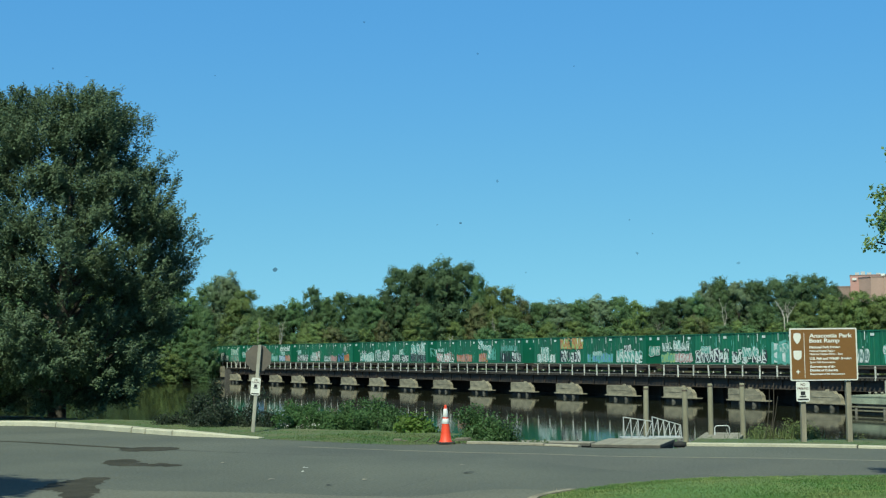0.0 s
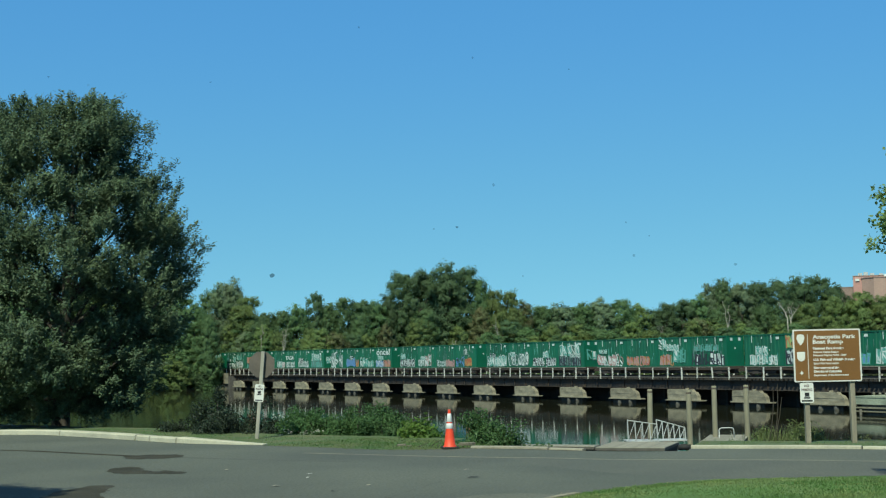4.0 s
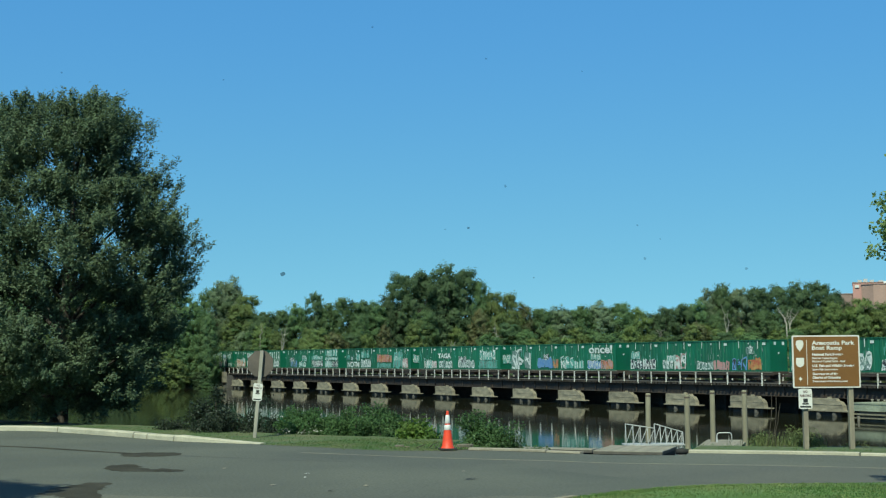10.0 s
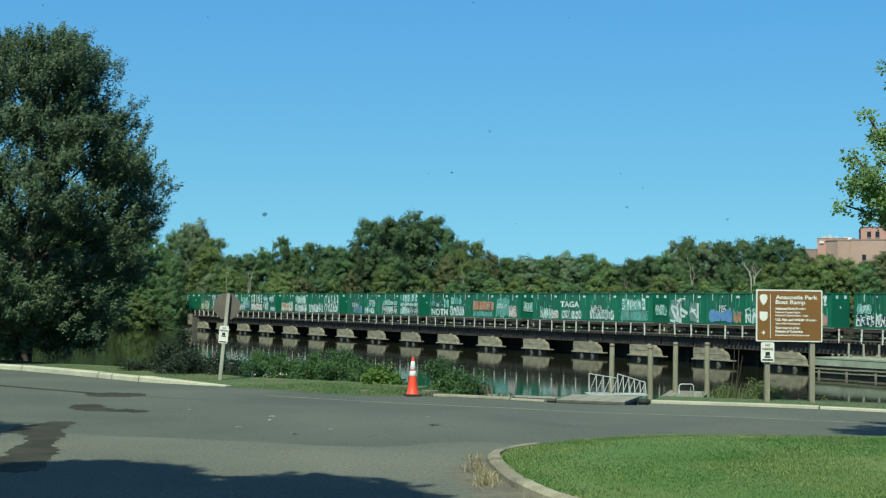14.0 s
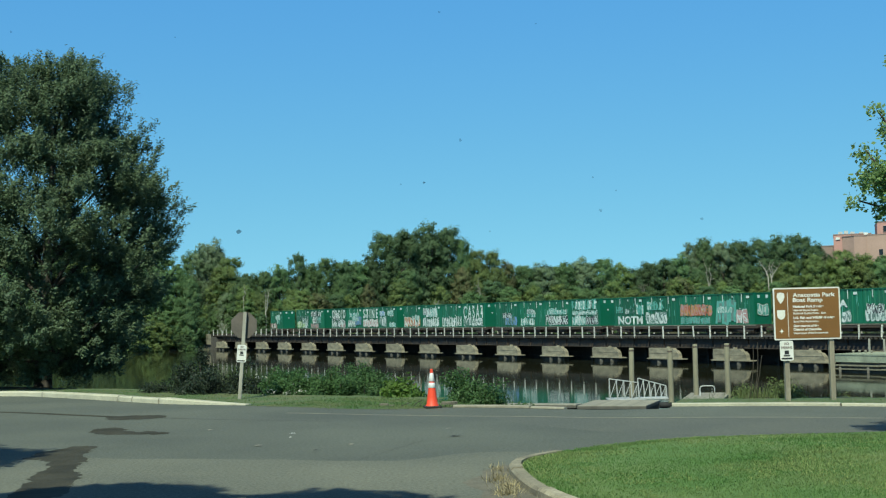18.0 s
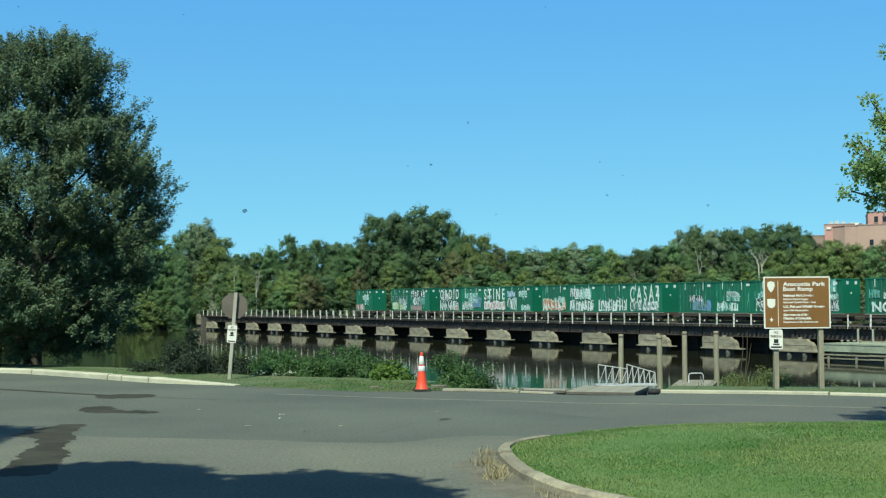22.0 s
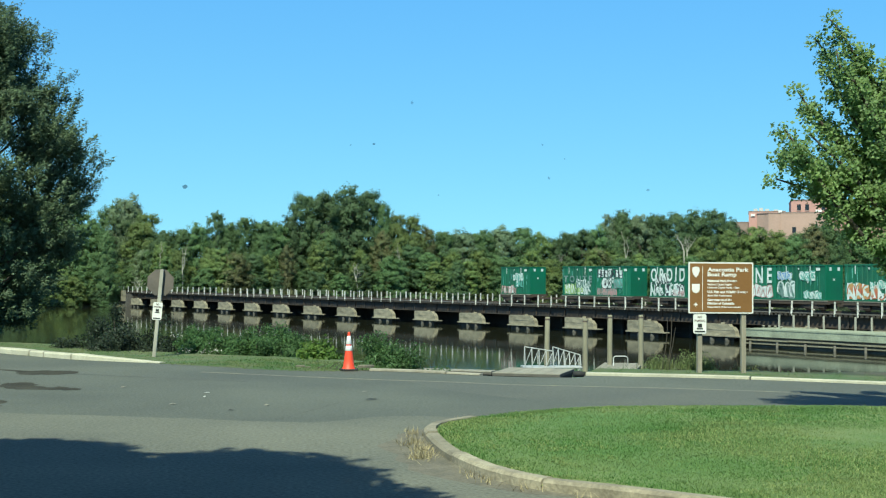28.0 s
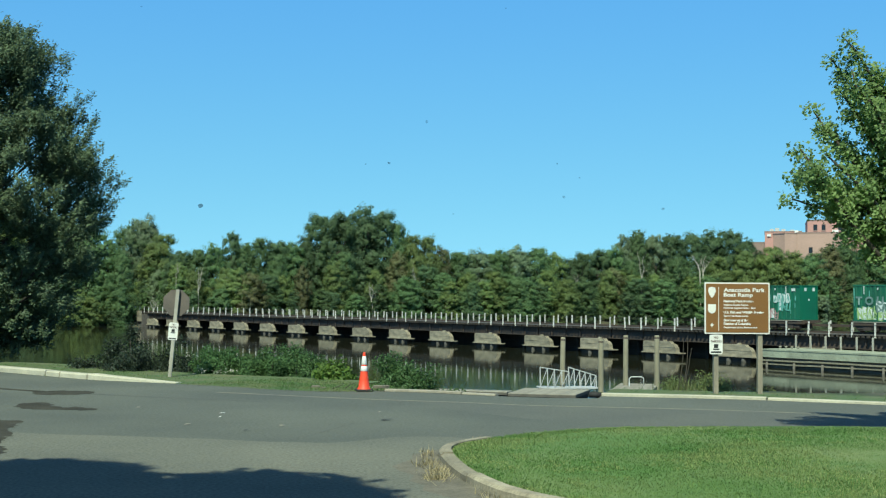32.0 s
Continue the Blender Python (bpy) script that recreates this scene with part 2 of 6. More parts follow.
OLD_BOARD = material("old_board", (0.36, 0.33, 0.26), 0.9, tint=(0.25, 0.23, 0.18), scale=1.5, fine=14, amount=0.35, bump=0.4, random=0.15)
DOCK_SIDE = material("dock_side", (0.13, 0.12, 0.1), 0.9, tint=(0.09, 0.083, 0.07), scale=1.5, fine=14, amount=0.35, bump=0.3)
SIGN_POST = material("sign_post_wood", (0.36, 0.32, 0.24), 0.85, tint=(0.25, 0.22, 0.17), scale=2, fine=25, amount=0.35, bump=0.4, stretch=(4, 4, 0.5))
ALUMINIUM = material("aluminium", (0.6, 0.6, 0.58), 0.55, 0.25, tint=(0.48, 0.48, 0.46), scale=3, fine=20, amount=0.15, bump=0.1)
SIGN_BACK = material("sign_back", (0.16, 0.135, 0.115), 0.6, 0.2, tint=(0.12, 0.105, 0.09), scale=3, fine=20, amount=0.2, bump=0.1)
BROWN = material("sign_brown", (0.215, 0.103, 0.028), 0.5, tint=(0.19, 0.092, 0.025), scale=2, fine=20, amount=0.12, bump=0.05)
WHITE = material("white_sheeting", (0.8, 0.79, 0.74), 0.5, tint=(0.7, 0.69, 0.64), scale=3, fine=20, amount=0.1, bump=0.05)
SIGN_BLACK = material("sign_black", (0.03, 0.03, 0.032), 0.5, amount=0.1, bump=0)
SIGN_RED = material("sign_dull_red", (0.13, 0.075, 0.075), 0.5, amount=0.1, bump=0)
ORANGE = material("cone_orange", (0.85, 0.075, 0.03), 0.55, tint=(0.72, 0.065, 0.025), scale=5, fine=25, amount=0.12, bump=0.08)
CONE_WHITE = material("cone_collar", (0.85, 0.85, 0.84), 0.4, tint=(0.75, 0.75, 0.73), scale=6, fine=25, amount=0.1, bump=0.05)
RUBBER = material("black_rubber", (0.02, 0.02, 0.02), 0.8, tint=(0.035, 0.033, 0.03), scale=4, fine=20, amount=0.3, bump=0.3)
CAR_GREEN = material("container_green", (0.015, 0.145, 0.077), 0.55, tint=(0.02, 0.108, 0.062), scale=0.5, fine=3, amount=0.3, bump=0.1, random=0.18, stretch=(1.5, 1, 0.35))
STAKE = material("weathered_stake", (0.42, 0.4, 0.34), 0.88, tint=(0.3, 0.285, 0.24), scale=2, fine=18, amount=0.3, bump=0.35, stretch=(4, 4, 0.6))
WEED_LEAF = leaf_material("weed_leaves", (0.15, 0.2, 0.065), (0.2, 0.21, 0.09), 0.35, 0.45, 0.1, 0.01, 1.5)
DOOR_GREEN = material("smooth_green", (0.01, 0.135, 0.064), 0.5, tint=(0.01, 0.108, 0.054), scale=0.4, fine=3, amount=0.15, bump=0.06, random=0.1)
TAG_WHITE = material("tag_white", (0.74, 0.76, 0.73), 0.6, tint=(0.46, 0.56, 0.52), scale=1.5, fine=4, amount=0.2, bump=0)
TAG_GREY = material("tag_grey", (0.2, 0.27, 0.26), 0.6, tint=(0.1, 0.2, 0.16), scale=1.5, fine=4, amount=0.3, bump=0)
TAG_BLACK = material("tag_black", (0.025, 0.025, 0.04), 0.6, tint=(0.05, 0.06, 0.07), scale=2, fine=6, amount=0.3, bump=0)
TAG_PINK = material("tag_pink", (0.5, 0.25, 0.24), 0.6, tint=(0.4, 0.3, 0.28), scale=2, fine=6, amount=0.25, bump=0)
TAG_BLUE = material("tag_blue", (0.12, 0.25, 0.55), 0.6, tint=(0.18, 0.33, 0.5), scale=2, fine=6, amount=0.25, bump=0)
TAG_LIME = material("tag_lime", (0.35, 0.5, 0.15), 0.6, tint=(0.3, 0.42, 0.2), scale=2, fine=6, amount=0.25, bump=0)
TAG_RED = material("tag_red", (0.42, 0.1, 0.06), 0.6, tint=(0.5, 0.34, 0.12), scale=1.6, fine=6, amount=0.3, bump=0)
TAG_TEAL = material("tag_teal", (0.16, 0.42, 0.36), 0.6, tint=(0.1, 0.32, 0.25), scale=2, fine=6, amount=0.25, bump=0)
BRICK = material("far_brick", (0.53, 0.29, 0.25), 0.9, tint=(0.46, 0.255, 0.22), scale=0.2, fine=2, amount=0.15, bump=0.1)
BRICK_TAN = material("far_tan_brick", (0.48, 0.315, 0.255), 0.9, tint=(0.42, 0.28, 0.225), scale=0.2, fine=2, amount=0.15, bump=0.1)
BRICK_DARK = material("far_roof", (0.36, 0.26, 0.22), 0.9, amount=0.15, bump=0.1)
DARK_GLASS = material("far_window", (0.02, 0.022, 0.025), 0.15, amount=0.1, bump=0)
SPECK = material("screen_dirt", (0.03, 0.04, 0.06), 0.9, amount=0.2, bump=0)
FAINT = material("faint_screen_dirt", (0.1, 0.16, 0.22), 0.9, amount=0.2, bump=0)
for m_, clear in ((SPECK, 0.4), (FAINT, 0.68)):          # the specks are thin films that let some light by
    n_, l_ = m_.node_tree.nodes, m_.node_tree.links
    tr_, mx_ = n_.new("ShaderNodeBsdfTransparent"), n_.new("ShaderNodeMixShader")
    mx_.inputs["Fac"].default_value = clear
    l_.new(n_["Principled BSDF"].outputs["BSDF"], mx_.inputs[1]), l_.new(tr_.outputs["BSDF"], mx_.inputs[2])
    l_.new(mx_.outputs["Shader"], next(x for x in n_ if x.type == "OUTPUT_MATERIAL").inputs["Surface"])


# ---------------------------------------------------------------- mesh helpers
class Build:
    """Collects boxes, tubes and plates; part() links them as one mesh."""

    def __init__(self):
        self.v, self.f, self.m = [], [], []

    def add(self, verts, faces, slot=0):
        k = len(self.v)
        self.v += [tuple(p) for p in verts]
        self.f += [tuple(i + k for i in fc) for fc in faces]
        self.m += [slot] * len(faces)
        return self

    def box(self, x0, x1, y0, y1, z0, z1, slot=0, m=None):
        p = [(x, y, z) for z in (z0, z1) for y in (y0, y1) for x in (x0, x1)]
        if m:
            p = [m @ Vector(q) for q in p]
        return self.add(p, [(0, 2, 3, 1), (4, 5, 7, 6), (0, 1, 5, 4), (1, 3, 7, 5), (3, 2, 6, 7), (2, 0, 4, 6)], slot)

    def slab(self, outline, z0, z1, slot=0, bevel=0.0):
        """An upright prism on a plan outline, with a chamfered top edge."""
        n = len(outline)
        c = Vector((sum(p[0] for p in outline) / n, sum(p[1] for p in outline) / n))
        inner = [tuple(c + (Vector(p[:2]) - c) * (1 - bevel / max((Vector(p[:2]) - c).length, 1e-6))) for p in outline]
        rows = [[(x, y, z0) for x, y in outline], [(x, y, z1 - bevel * 0.7) for x, y in outline], [(x, y, z1) for x, y in inner]]
        fs = [tuple(range(2 * n, 3 * n)), tuple(reversed(range(n)))]
        for r in range(2):
            fs += [(r * n + i, r * n + (i + 1) % n, r * n + n + (i + 1) % n, r * n + n + i) for i in range(n)]
        return self.add([q for r in rows for q in r], fs, slot)

    def tube(self, points, radii, sides=8, slot=0, cap=True):
        vs, fs = [], []
        pts = [Vector(p) for p in points]
        for i, p in enumerate(pts):
            d = (pts[min(i + 1, len(pts) - 1)] - pts[max(i - 1, 0)]).normalized()
            a = d.cross(Vector((0.31, 0.94, 0.12))).normalized()
            b = d.cross(a)
            r = radii[i] if isinstance(radii, (list, tuple)) else radii
            vs += [p + (a * math.cos(2 * math.pi * k / sides) + b * math.sin(2 * math.pi * k / sides)) * r for k in range(sides)]
        for i in range(len(pts) - 1):
            fs += [(i * sides + k, i * sides + (k + 1) % sides, (i + 1) * sides + (k + 1) % sides, (i + 1) * sides + k) for k in range(sides)]
        if cap:
            fs += [tuple(range(sides)), tuple(range((len(pts) - 1) * sides, len(pts) * sides))]
        return self.add(vs, fs, slot)

    def ring(self, profile, sides=24, slot=0):
        """Turned shape: profile of (radius, height)."""
        vs = [(r * math.cos(2 * math.pi * k / sides), r * math.sin(2 * math.pi * k / sides), z) for r, z in profile for k in range(sides)]
        fs = [(i * sides + k, i * sides + (k + 1) % sides, (i + 1) * sides + (k + 1) % sides, (i + 1) * sides + k)
              for i in range(len(profile) - 1) for k in range(sides)]
        return self.add(vs, fs, slot)

    def mesh(self, name, *mats, smooth=False):
        me = bpy.data.meshes.new(name)
        me.from_pydata(self.v, [], self.f)
        for m in mats:
            me.materials.append(m)
        me.polygons.foreach_set("material_index", self.m)
        if smooth:
            me.polygons.foreach_set("use_smooth", [True] * len(me.polygons))
        me.update()
        return me


def part(name, build, mat, parent=None, label="", smooth=False, at=None):
    """Links a Build, or a ready mesh, as one mesh object under a thing or a part."""
    mats = mat if isinstance(mat, (list, tuple)) else [mat]
    me = build.mesh(name, *mats, smooth=smooth) if isinstance(build, Build) else build
    ob = new(name, me)
    ob.parent = parent
    if at is not None:
        ob.matrix_basis = at
    return tagged(ob, label) if label else ob


def thing(name, at, label, category, group="", kind=""):
    ob = new(name)
    ob.empty_display_size = 0.2
    ob.matrix_basis = at
    return tagged(ob, label, category, group, kind)


def quads(name, centres, normals, ups, sizes, mat, ratio=1.0):
    """One mesh of many small diamond leaves, from arrays."""
    n = len(centres)
    nr = normals / np.linalg.norm(normals, axis=1, keepdims=True)
    a = np.cross(nr, ups)
    a /= np.linalg.norm(a, axis=1, keepdims=True) + 1e-9
    b = np.cross(nr, a)
    s = sizes[:, None]
    v = np.empty((n, 4, 3))
    v[:, 0], v[:, 2] = centres - b * s, centres + b * s
    v[:, 1], v[:, 3] = centres + (a * ratio) * s + nr * s * 0.18, centres - (a * ratio) * s + nr * s * 0.18
    me = bpy.data.meshes.new(name)
    me.vertices.add(4 * n), me.loops.add(4 * n), me.polygons.add(n)
    me.vertices.foreach_set("co", v.ravel())
    me.loops.foreach_set("vertex_index", np.arange(4 * n, dtype=np.int32))
    me.polygons.foreach_set("loop_start", np.arange(0, 4 * n, 4, dtype=np.int32))
    me.materials.append(mat)
    me.update(calc_edges=True)
    me.validate()
    return me


def word_mesh(text, size, mat, width=None, bold=0.0):
    """Flat letters in the built-in font, standing in the xz plane, facing -y."""
    cu = bpy.data.curves.new("word", "FONT")
    cu.body, cu.size, cu.offset, cu.resolution_u = text, size, bold, 3
    tmp = new("word", cu)
    dg = bpy.context.evaluated_depsgraph_get()
    me = bpy.data.meshes.new_from_object(tmp.evaluated_get(dg))
    bpy.data.objects.remove(tmp)
    xs = [v.co.x for v in me.vertices]
    k = width / (max(xs) - min(xs)) if width and xs else 1
    x0 = min(xs)
    for v in me.vertices:
        v.co = Vector(((v.co.x - x0) * k, -0.004, v.co.y))
    me.materials.clear()
    me.materials.append(mat)
    return me


# ---------------------------------------------------------------- the land
EDGE = [(-400, 230), (-60, 85), (-30, 53), (-14, 39.0), (-8.6, 34.6), (-4, 30.4), (-1, 27.9), (0.3, 25.6), (1.2, 23.65), (2.4, 22.85), (3.2, 22.5), (4.2, 22.4),
        (4.5, 23.9), (7, 24.6), (9, 24.4), (30, 21), (90, -8), (400, -160)]
WATER_Z = -4.63


def crest(x):
    """Where the near bank falls to the river."""
    for (a, p), (b, q) in zip(EDGE, EDGE[1:]):
        if x <= b:
            return p + (q - p) * (x - a) / (b - a)
    return EDGE[-1][1]


def far_bank(x):
    return 289 + 0.35 * (x + 50) + 5 * noise.noise(Vector((x * 0.02, 3.1, 0)))


def off_track(x, y):
    """Distance behind the bridge's near edge line."""
    return 0.8666 * (x - 88.64) + 0.499 * (y - 51.04)


def land(x, y):
    c, f = crest(x), far_bank(x)
    if y < c:
        return -0.02
    if y < f - 10:
        return max(-0.02 - 0.75 * (y - c) ** 1.02, -6.5)
    rise = min((y - (f - 10)) / 14, 1)
    z = -6.5 + rise * 4.4 + min(max(y - f - 4, 0) * 0.05, 4) + 0.3 * noise.noise(Vector((x * 0.1, y * 0.1, 1)))
    return min(z, -1.9) if -5 < off_track(x, y) < 13 else z      # the railway's level bed through the woods


def lines(*spans):
    out = [spans[0][0]]
    for a, b, step in spans:
        k = max(1, round((b - a) / step))
        out += [a + (b - a) * (i + 1) / k for i in range(k)]
    return out


gx = lines((-2500, -400, 300), (-400, -60, 20), (-60, -14, 2), (-14, 12, 0.5), (12, 60, 3), (60, 220, 8), (220, 400, 30), (400, 2500, 300))
gy = lines((-400, -40, 60), (-40, 15, 5), (15, 40, 0.5), (40, 110, 4), (110, 270, 20), (270, 370, 4), (370, 480, 15), (480, 4000, 250))
g = Build()
g.add([(x, y, land(x, y)) for y in gy for x in gx],
      [(j * len(gx) + i, j * len(gx) + i + 1, (j + 1) * len(gx) + i + 1, (j + 1) * len(gx) + i) for j in range(len(gy) - 1) for i in range(len(gx) - 1)])
tagged(part("ground", g, SOIL, smooth=True), "brown and green soil of the river banks", "ground", kind="structure")
g = Build()
g.add([(-2500, -150, WATER_Z), (2500, -150, WATER_Z), (2500, 900, WATER_Z), (-2500, 900, WATER_Z)], [(0, 1, 2, 3)])
tagged(part("water", g, WATER), "calm dark green-brown river water with reflections", "water", kind="structure")


def ribbon(line, w0, w1, z0, z1=None):
    """A strip along a plan line between two sideways offsets (left of the way it runs is positive)."""
    b = Build()
    pts = [Vector(p) for p in line]
    vs = []
    for i, p in enumerate(pts):
        d = (pts[min(i + 1, len(pts) - 1)] - pts[max(i - 1, 0)]).normalized()
        s = Vector((-d.y, d.x))
        vs += [(*(p + s * w0), z0), (*(p + s * w1), z0 if z1 is None else z1)]
    b.add(vs, [(2 * i, 2 * i + 2, 2 * i + 3, 2 * i + 1) for i in range(len(pts) - 1)])
    return b


def smooth_line(line, step=0.4):
    """Rounds a plan line through its points and walks it in even steps."""
    p = [Vector(q) for q in line]
    p = [2 * p[0] - p[1]] + p + [2 * p[-1] - p[-2]]
    out = []
    for i in range(1, len(p) - 2):
        n = max(1, round((p[i + 1] - p[i]).length / step))
        for k in range(n):
            t = k / n
            a, b, c, d = p[i - 1:i + 3]
            out.append(0.5 * (2 * b + (c - a) * t + (2 * a - 5 * b + 4 * c - d) * t * t + (3 * b - a - 3 * c + d) * t ** 3))
    return out + [p[-2]]


KERB_LEFT = smooth_line([(-40, 33.2), (-22, 32.7), (-14.5, 32.2), (-11.4, 31.75), (-10.4, 31.55), (-9.6, 31.2), (-8.75, 30.4), (-7.9, 29.55), (-7.0, 28.6), (-6.2, 27.75), (-5.45, 27.0), (-4.8, 26.6), (-4.1, 26.2), (-3.65, 25.95)], 0.15)
ROAD_RIM = smooth_line([(-3.65, 25.95), (-3.1, 25.5), (-2.4, 25.0), (-1.6, 24.35), (-0.7, 23.85), (0.1, 23.95), (1.2, 23.6), (2.4, 22.8), (3.2, 22.45), (4.15, 22.32)])
KERB_RIGHT = smooth_line([(4.3, 22.85), (6.7, 22.1), (8.7, 21.0), (13, 18.4), (20, 14.0), (40, 2)])
rim = KERB_LEFT + ROAD_RIM + KERB_RIGHT
g = Build()
vs = []
for p in rim:
    vs += [(p.x, p.y, 0.0), (p.x * 1.0, -60, 0.0)]
g.add(vs, [(2 * i, 2 * i + 1, 2 * i + 3, 2 * i + 2) for i in range(len(rim) - 1)])
tagged(part("road", g, ASPHALT), "worn grey asphalt road and car park entrance", "road", kind="structure")
# paler, older surface of the car park mouth, and a faint worn line along the road
g = Build()
mouth = smooth_line([(-30, 22.0), (-12, 19.0), (-5.6, 17.0), (-4.1, 16.4), (-2.9, 16.1), (-1.8, 15.75), (-0.4, 15.35), (0.66, 16.1), (1.4, 15.8)]) + [Vector((1.5, 11.0)), Vector((9.0, 11.0)), Vector((40.0, -20.0))]
vs = []
for p in mouth:
    vs += [(p.x, p.y + 0.12 * noise.noise(Vector((p.x * 2, 0, 0))), 0.0008), (p.x, -60, 0.0008)]
g.add(vs, [(2 * i, 2 * i + 1, 2 * i + 3, 2 * i + 2) for i in range(len(mouth) - 1)])
tagged(part("pavement", g, PALE_ASPHALT), "paler old asphalt of the car park mouth", "pavement", kind="structure")
tagged(part("trim", ribbon(smooth_line([(-2.6, 23.6), (0.0, 22.1), (1.66, 21.4), (2.64, 20.85), (4.0, 20.45), (5.67, 19.95), (9, 18.3), (14, 15.3)]), -0.05, 0.05, 0.0013), WORN_LINE),
       "faint worn yellow line on the road", "road line", kind="structure")
for way, w, m in (([(-16.0, 29.6), (-11.5, 27.4), (-9.46, 26.29), (-8.03, 25.45), (-6.61, 24.35), (-5.7, 23.65)], 0.11, DAMP_AND_SHADE), ([(-5.7, 23.65), (-4.74, 23.08), (-3.62, 22.44), (-2.48, 21.85), (-1.6, 21.4)], 0.07, CRACK)):
    tagged(part("trim", ribbon(smooth_line(way), -w, w, 0.001), m), "dark sealed seam along the road", "road seam", kind="structure")
lane = smooth_line([(1.0, 21.6), (2.64, 20.7), (4, 20.3), (5.67, 19.8), (9, 18.1), (14, 15.1), (24, 8.5)], 1.0)
lane += smooth_line([(24, 4), (14, 11), (9.5, 14.2), (6.8, 15.6), (5, 16), (3.6, 17.6), (3.0, 17.9), (2.36, 18.5), (1.5, 19.9)], 1.0)
g = Build().add([(p.x, p.y, 0.0006) for p in lane], [tuple(range(len(lane)))])
tagged(part("pavement_lane", g, PATCH), "darker resurfaced lane of the road", "road", kind="structure")
# crack across the car park mouth
tagged(part("trim", ribbon([(-0.84 + 0.07 * i, 15.54 + 0.206 * i + 0.06 * math.sin(i * 2.3)) for i in range(12)], -0.01, 0.01, 0.0014), CRACK),
       "dark crack in the asphalt", "road crack", kind="structure")


def damp(points, seed):
    """A damp stain with a ragged rim, lying on the asphalt."""
    line = smooth_line(points + points[:1], 0.1)[:-1]
    r = random.Random(seed)
    line = [p + Vector((r.gauss(0, 0.03), r.gauss(0, 0.05))) for p in line]
    b = Build().add([(p.x, p.y, 0.0017) for p in line], [tuple(range(len(line)))])
    tagged(part("damp_patch", b, DAMP_AND_SHADE), "dark damp stain on the asphalt", "stain", "damp stains", "structure")


damp([(-5.8, 23.3), (-5.78, 23.7), (-5.3, 23.85), (-4.85, 23.72), (-4.74, 23.2), (-5.05, 22.9), (-5.6, 22.9)], 1)
damp([(-5.4, 20.5), (-5.33, 21.2), (-5.0, 21.15), (-4.66, 20.42), (-4.3, 20.3), (-3.95, 20.03), (-4.1, 19.75), (-4.6, 19.85), (-5.0, 19.95)], 2)
damp([(-5.2, 16.55), (-5.18, 17.4), (-4.91, 18.1), (-4.56, 17.95), (-4.55, 17.3), (-4.48, 16.76), (-4.28, 16.3), (-4.2, 15.45), (-3.96, 14.75), (-3.78, 13.8), (-3.66, 12.9),
      (-4.15, 12.8), (-4.3, 13.6), (-4.39, 14.21), (-4.51, 14.93), (-4.64, 15.87), (-4.85, 16.35)], 3)


def kerb(line, mat, name, label, stone=1.8, width=0.16, high=0.13, joint=0.012, fade=0.0, cuts=()):
    """Kerb stones laid end to end along a line; each stone is a piece."""
    root = thing(name, pose(0, 0, 0), label, "kerb", kind="structure")
    run, seg = [], 0.0
    pts = line
    cur = [pts[0]]
    for a, b in zip(pts, pts[1:]):
        cur.append(b)
        seg += (b - a).length
        if seg >= stone or b is pts[-1] or any(a.x < c <= b.x for c in cuts):
            run.append(cur)
            cur, seg = [b], 0.0
    for r in run:
        ds = [(r[min(i + 1, len(r) - 1)] - r[max(i - 1, 0)]).normalized() for i in range(len(r))]
        pr = list(r)
        pr[0], pr[-1] = pr[0] + ds[0] * joint, pr[-1] - ds[-1] * joint
        h = high + random.uniform(-0.012, 0.012)
        b, n = Build(), 5
        vs = []
        for p, d in zip(pr, ds):
            s = Vector((-d.y, d.x))
            g_ = h if not fade else h * min(1.0, 0.12 + (p - pts[-1]).length / fade)
            prof = [(0.0, -0.1), (0.0, g_ * 0.75), (0.03, g_), (width, g_), (width, -0.1)]
            vs += [(p.x + s.x * w, p.y + s.y * w, z) for w, z in prof]
        fs = [(i * n + k, (i + 1) * n + k, (i + 1) * n + k + 1, i * n + k + 1) for i in range(len(pr) - 1) for k in range(n - 1)]
        fs += [tuple(range(n)), tuple(reversed(range((len(pr) - 1) * n, len(pr) * n)))]
        b.add(vs, fs)
        part("kerb_stone", b, mat, root)
    return root


kerb(KERB_LEFT, KERB, "kerb_left", "pale cream concrete kerb with open joints", 3.4, 0.2, 0.115, 0.022, 2.4, (-11.9, -9.2, -6.44, -5.74))
kerb(KERB_RIGHT, KERB, "kerb_right", "pale cream concrete kerb with open joints", 2.6, 0.16, 0.05)
LIP = [p for p in ROAD_RIM if 0.25 < p.x < 2.6]
kerb(LIP, OLD_BOARD, "kerb_ramp", "low weathered grey concrete lip at the head of the boat ramp", 1.25, 0.13, 0.035)
# the lip's thin shadow line, painted as a dark ribbon
tagged(part("trim", ribbon(LIP, -0.05, -0.005, 0.003), DAMP_AND_SHADE), "painted shade line along the ramp lip", "road joint", kind="structure")
g = ribbon(KERB_LEFT + ROAD_RIM[1:4], 0.2, 3.0, 0.006, 0.002)
tagged(part("verge_left", g, VERGE), "mown grass strip behind the kerb", "grass", kind="structure")
g = ribbon(KERB_RIGHT, 0.14, 2.2, 0.03, -0.015)
tagged(part("verge_right", g, VERGE), "thin grass strip behind the kerb", "grass", kind="structure")
g = ribbon(ROAD_RIM[:len(ROAD_RIM) * 4 // 7], -0.06, 3.2, 0.004, 0.0)
tagged(part("verge_middle", g, VERGE), "low grass at the open road edge", "grass", kind="structure")

